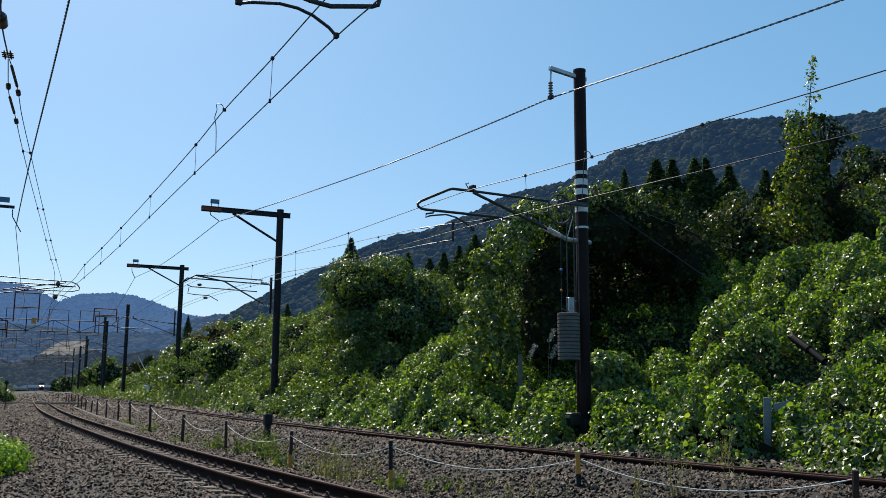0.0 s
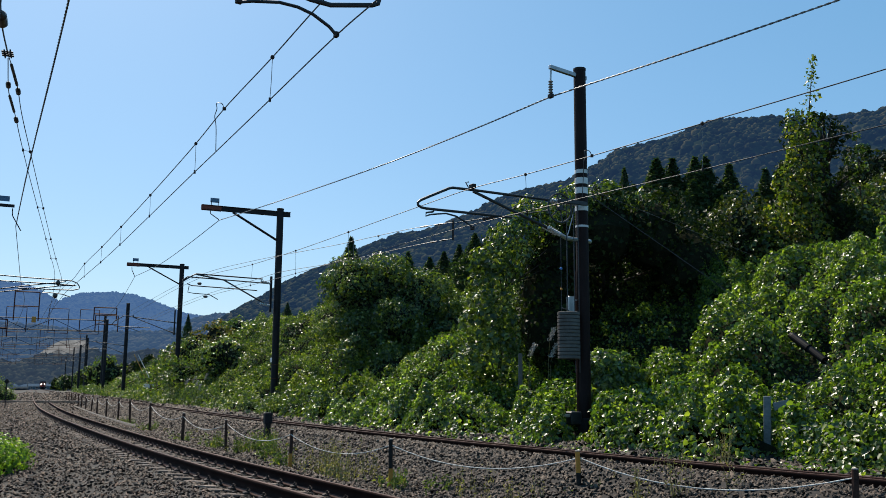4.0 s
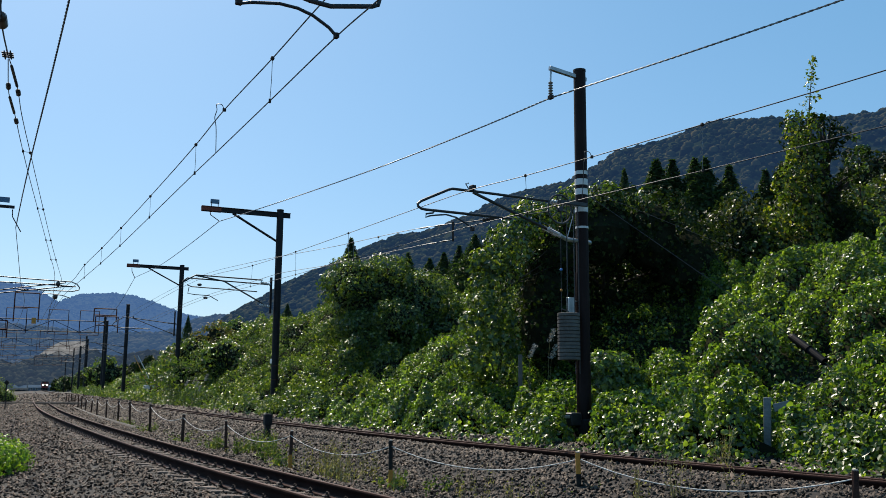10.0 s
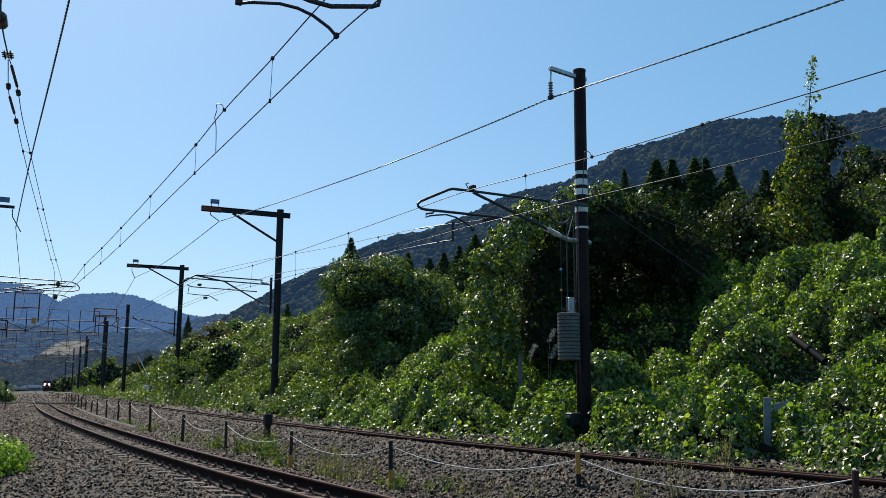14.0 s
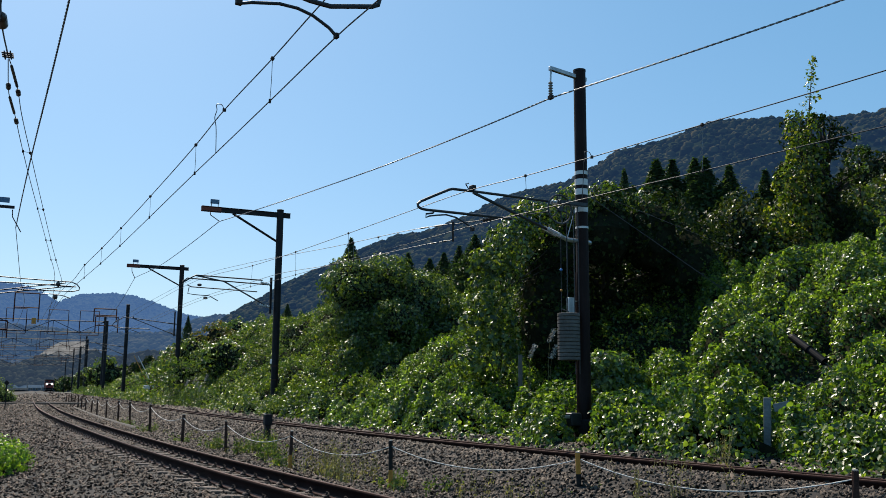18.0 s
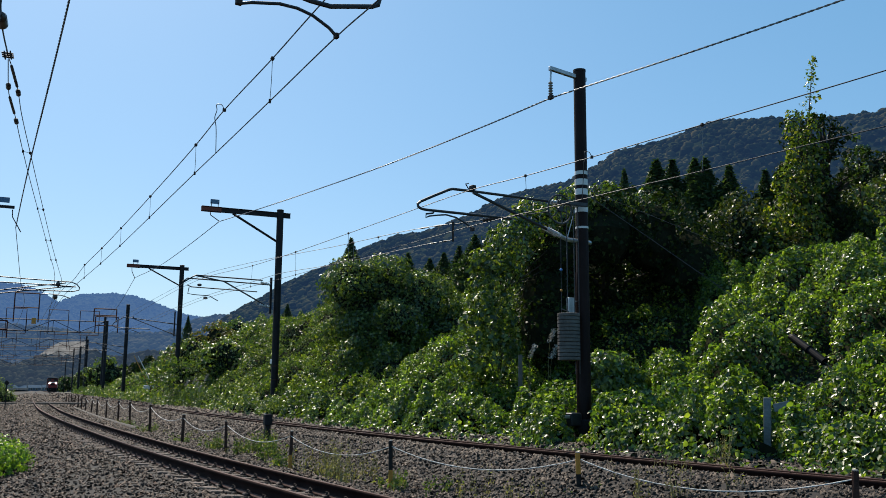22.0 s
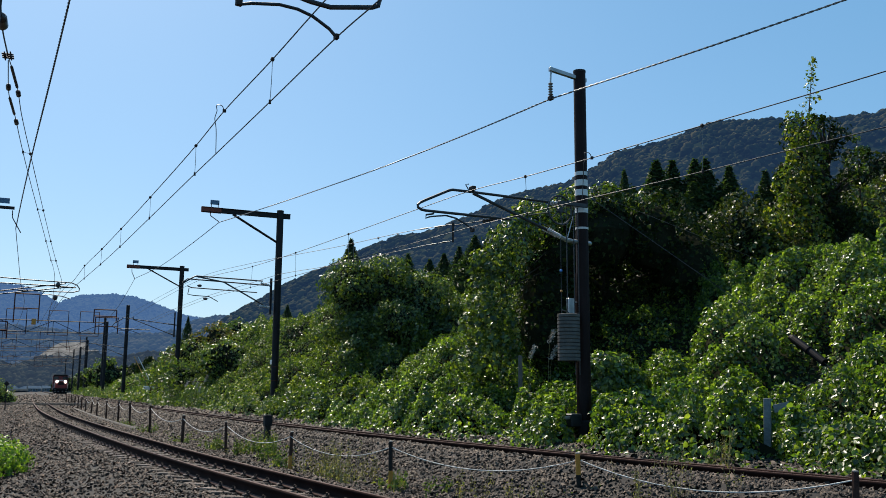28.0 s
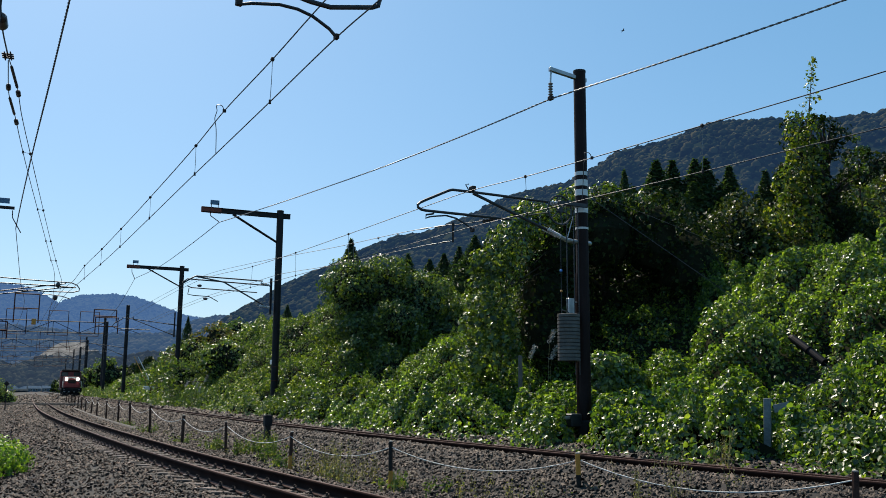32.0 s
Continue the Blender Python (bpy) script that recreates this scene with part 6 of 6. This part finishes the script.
# ---------------- the far town ----------------
def house(x, y, w, d, h, wall, roof, label, turn=26):
    t = thing("house", pose(x, y, -1.6, 0, 0, turn), label, "house", "houses by the station")
    box_part("wall", t, (0, 0, h / 2), (w, d, h), wall, ch=0.05)
    b = Build()
    e = 0.4
    b.add([(-w / 2 - e, -d / 2 - e, h), (w / 2 + e, -d / 2 - e, h), (w / 2 + e, d / 2 + e, h), (-w / 2 - e, d / 2 + e, h), (-w / 2 - e, 0, h + d * 0.28), (w / 2 + e, 0, h + d * 0.28)],
          [(0, 1, 5, 4), (2, 3, 4, 5), (0, 4, 3), (1, 2, 5), (3, 2, 1, 0)])
    part("roof", b, roof, t)
    for k in range(int(w / 3)):
        win = box_part("window", t, (-w / 2 + 1.6 + k * 3.0, -d / 2 - 0.03, h * 0.62), (1.4, 0.08, 1.1), M_WHITE)
        box_part("pane", win, (-w / 2 + 1.6 + k * 3.0, -d / 2 - 0.075, h * 0.62), (1.2, 0.03, 0.9), M_GLASS)


for x, y, w, d, h, wall, roof in ((-232, 562, 8, 6, 2.8, M_ROOFB, M_ROOFW), (-247, 575, 7, 6, 2.4, M_ROOFB, M_ROOFB), (-259, 582, 7, 6, 2.2, M_ROOFB, M_ROOFB), (-273, 592, 7, 6, 2.0, M_ROOFB, M_ROOFB), (-206, 530, 10, 7, 3, M_LOCOGREY, M_ROOFB),
                                  (-238, 600, 12, 9, 5.5, M_CONC, M_ROOFB), (-216, 590, 10, 8, 4.6, M_CONC, M_ROOFW), (-196, 560, 9, 7, 3, M_LOCOGREY, M_ROOFB), (-252, 620, 10, 8, 6, M_CONC, M_ROOFW)):
    house(x, y, w, d, h, wall, roof, "small distant house with a metal roof near the station")
QUARRY = [(-0.4204, 0.0282), (-0.4141, 0.0340), (-0.4041, 0.0416), (-0.3990, 0.0446), (-0.3858, 0.0461), (-0.3724, 0.0464), (-0.3705, 0.0419), (-0.3687, 0.0304)]
ridge("quarry_face", *bearing(QUARRY), 800, 900, 30, 0.0018, M_QUARRY, "pale bare rock face of a quarry beyond the town", 0, 0.0, 14)
TOWNWOOD = [(-0.4814, 0.0236), (-0.4517, 0.0242), (-0.4364, 0.0217), (-0.4214, 0.0282), (-0.4138, 0.0306), (-0.4008, 0.0320), (-0.3875, 0.0311), (-0.3742, 0.0326), (-0.3665, 0.0385), (-0.3553, 0.0330), (-0.3360, 0.0322), (-0.3140, 0.0385), (-0.2740, 0.0363)]
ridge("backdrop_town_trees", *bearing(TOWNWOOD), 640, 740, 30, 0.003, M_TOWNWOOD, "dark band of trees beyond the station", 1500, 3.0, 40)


# ---------------- locomotive ----------------
def locomotive():
    """Red centre-cab diesel locomotive; local y points forward, origin on the rails."""
    t = thing("diesel_locomotive", Matrix.Identity(4), "red diesel locomotive with white stripe and lit headlamps", "locomotive")
    def bx(name, c, size, mat, parent=t, label="", ch=0.05):
        b = Build()
        b.box(c, size, None, ch)
        return part(name, b, mat, parent, label)
    bx("underframe", (0, 0, 1.05), (2.75, 13.6, 0.35), M_LOCODARK)
    bx("fuel_tank", (0, 0, 0.62), (2.3, 3.6, 0.6), M_LOCODARK)
    bx("front_hood", (0, 4.2, 2.08), (2.2, 4.6, 1.72), M_RED, ch=0.16)
    bx("rear_hood", (0, -4.4, 2.28), (2.1, 4.2, 2.1), M_RED, ch=0.14)
    bx("cab", (0, 0.1, 2.5), (2.85, 3.2, 2.55), M_RED, ch=0.12)
    bx("cab_roof", (0, 0.1, 3.83), (2.6, 3.6, 0.3), M_LOCODARK, ch=0.14)
    for x in (-0.85, 0.85):
        bx("cab_window", (x, 1.72, 3.3), (0.95, 0.04, 0.6), M_GLASS)
    bx("nose_stripe", (0, 6.52, 2.72), (1.3, 0.03, 0.1), M_LOCOWHITE, label="white painted stripe", ch=0.01)
    for x in (-1.07, 1.07):
        bx("side_stripe", (x, 4.2, 2.05), (0.03, 4.4, 0.16), M_LOCOWHITE, label="white painted stripe", ch=0.01)
    bx("radiator_grille", (0, 6.52, 2.2), (1.1, 0.04, 0.5), M_LOCODARK, ch=0.02)
    for x in (-0.76, 0.76):
        b = Build()
        b.tube([(x, 6.35, 2.55), (x, 6.62, 2.55)], 0.225, 14)
        h = part("headlamp", b, M_LOCODARK, t)
        b = Build()
        b.tube([(x, 6.6, 2.55), (x, 6.66, 2.55), (x, 6.68, 2.55)], [0.2, 0.19, 0.12], 14)
        part("lens", b, M_LAMP, h, "lit headlamp lens")
    bx("buffer_beam", (0, 6.85, 0.98), (2.7, 0.16, 0.62), M_LOCODARK)
    bx("snow_plough", (0, 6.75, 0.42), (2.3, 0.3, 0.4), M_LOCODARK)
    bx("coupler", (0, 7.1, 0.88), (0.3, 0.6, 0.3), M_LOCODARK)
    for x in (-1.25, 1.25):
        b = Build()
        b.tube([(x, 6.8, 1.2), (x, 6.8, 2.25), (x * 0.5, 6.8, 2.25)], 0.022, 6)
        part("handrail", b, M_LOCOWHITE, t)
    for y in (-4.6, 4.6):
        bx("bogie", (0, y, 0.6), (2.1, 3.4, 0.5), M_LOCODARK)
    for x in (-0.95, -0.35, 0.35, 0.95):
        bx("step_edge", (x, 6.95, 0.72), (0.22, 0.05, 0.06), M_LOCOWHITE, label="white step edge", ch=0.01)
    for x in (-1.0, 1.0):
        b = Build()
        b.tube([(x, 6.9, 1.05), (x, 7.0, 1.05)], 0.09, 10)
        part("marker_lamp", b, M_LOCOGREY, t)
    wheels = []
    for y in (-5.7, -3.5, 3.5, 5.7):
        w = new("wheelset")
        w.parent = t
        w.matrix_basis = pose(0, y, 0.43)
        for x in (-0.56, 0.56):
            b = Build()
            b.tube([(x - 0.06, 0, 0), (x + 0.06, 0, 0)], 0.43, 24)
            part("wheel", b, M_CLIP, w)
        b = Build()
        b.tube([(-0.9, 0, 0), (0.9, 0, 0)], 0.08, 8)
        part("axle", b, M_CLIP, w)
        wheels.append((w, y))
    return t, wheels


LOCO, WHEELS = locomotive()


# ---------------- bird ----------------
def bird():
    t = thing("bird", pose(0, 0, 0), "small dark bird gliding across the sky", "bird")
    b = Build()
    b.tube([(0, -0.22, 0), (0, -0.1, 0.01), (0, 0.05, 0), (0, 0.18, 0), (0, 0.24, 0.01)], [0.015, 0.05, 0.06, 0.03, 0.01], 8)
    part("body", b, M_POLE_FAR, t)
    wings = []
    for sx in (-1, 1):
        b = Build()
        b.add([(0, 0.08, 0.02), (sx * 0.25, 0.1, 0.08), (sx * 0.55, -0.06, 0.06), (sx * 0.25, -0.1, 0.06), (0, -0.08, 0.02), (sx * 0.25, 0.0, 0.095)], [(0, 1, 5), (1, 2, 5), (2, 3, 5), (3, 4, 5), (4, 0, 5)])
        wings.append(part("wing", b, M_POLE_FAR, t))
    b = Build()
    b.box((0, -0.28, 0), (0.1, 0.16, 0.015))
    part("tail", b, M_POLE_FAR, t)
    for c in t.children:
        c.data.transform(Matrix.Scale(0.5, 4))
    return t


BIRD = bird()


def motions():
    """The train runs towards the viewer at a steady pace; the bird crosses the sky at the end."""
    s_end = LINE_2.by_y(131.5) + 6.6
    rows, spins = [], []
    for k in range(0, 33):
        s = s_end + 12.5 * (32.0 - k)
        p = LINE_2.at(s)
        rows.append((float(k), pose(p.x, p.y, p.z, 0, 0, math.degrees(LINE_2.heading(s)) + 90)))
    walk(LOCO, rows)
    for w, y in WHEELS:
        turn = []
        steps = 960
        for k in range(steps + 1):
            turn.append((k / 30.0, pose(0, y, 0.43) @ Matrix.Rotation(-12.5 * k / 30.0 / 0.43, 4, "X")))
        walk(w, turn)
    walk(BIRD, [(0.0, pose(-60.0, 55.0, 60.0, 0, 0, -75)), (30.0, pose(-20.0, 60.0, 44.0, 0, 0, -75)), (31.8, pose(8.86, 60.0, 28.1, 10, -12, -80)), (32.0, pose(12.46, 60.0, 26.2, 10, -12, -80))])


motions()
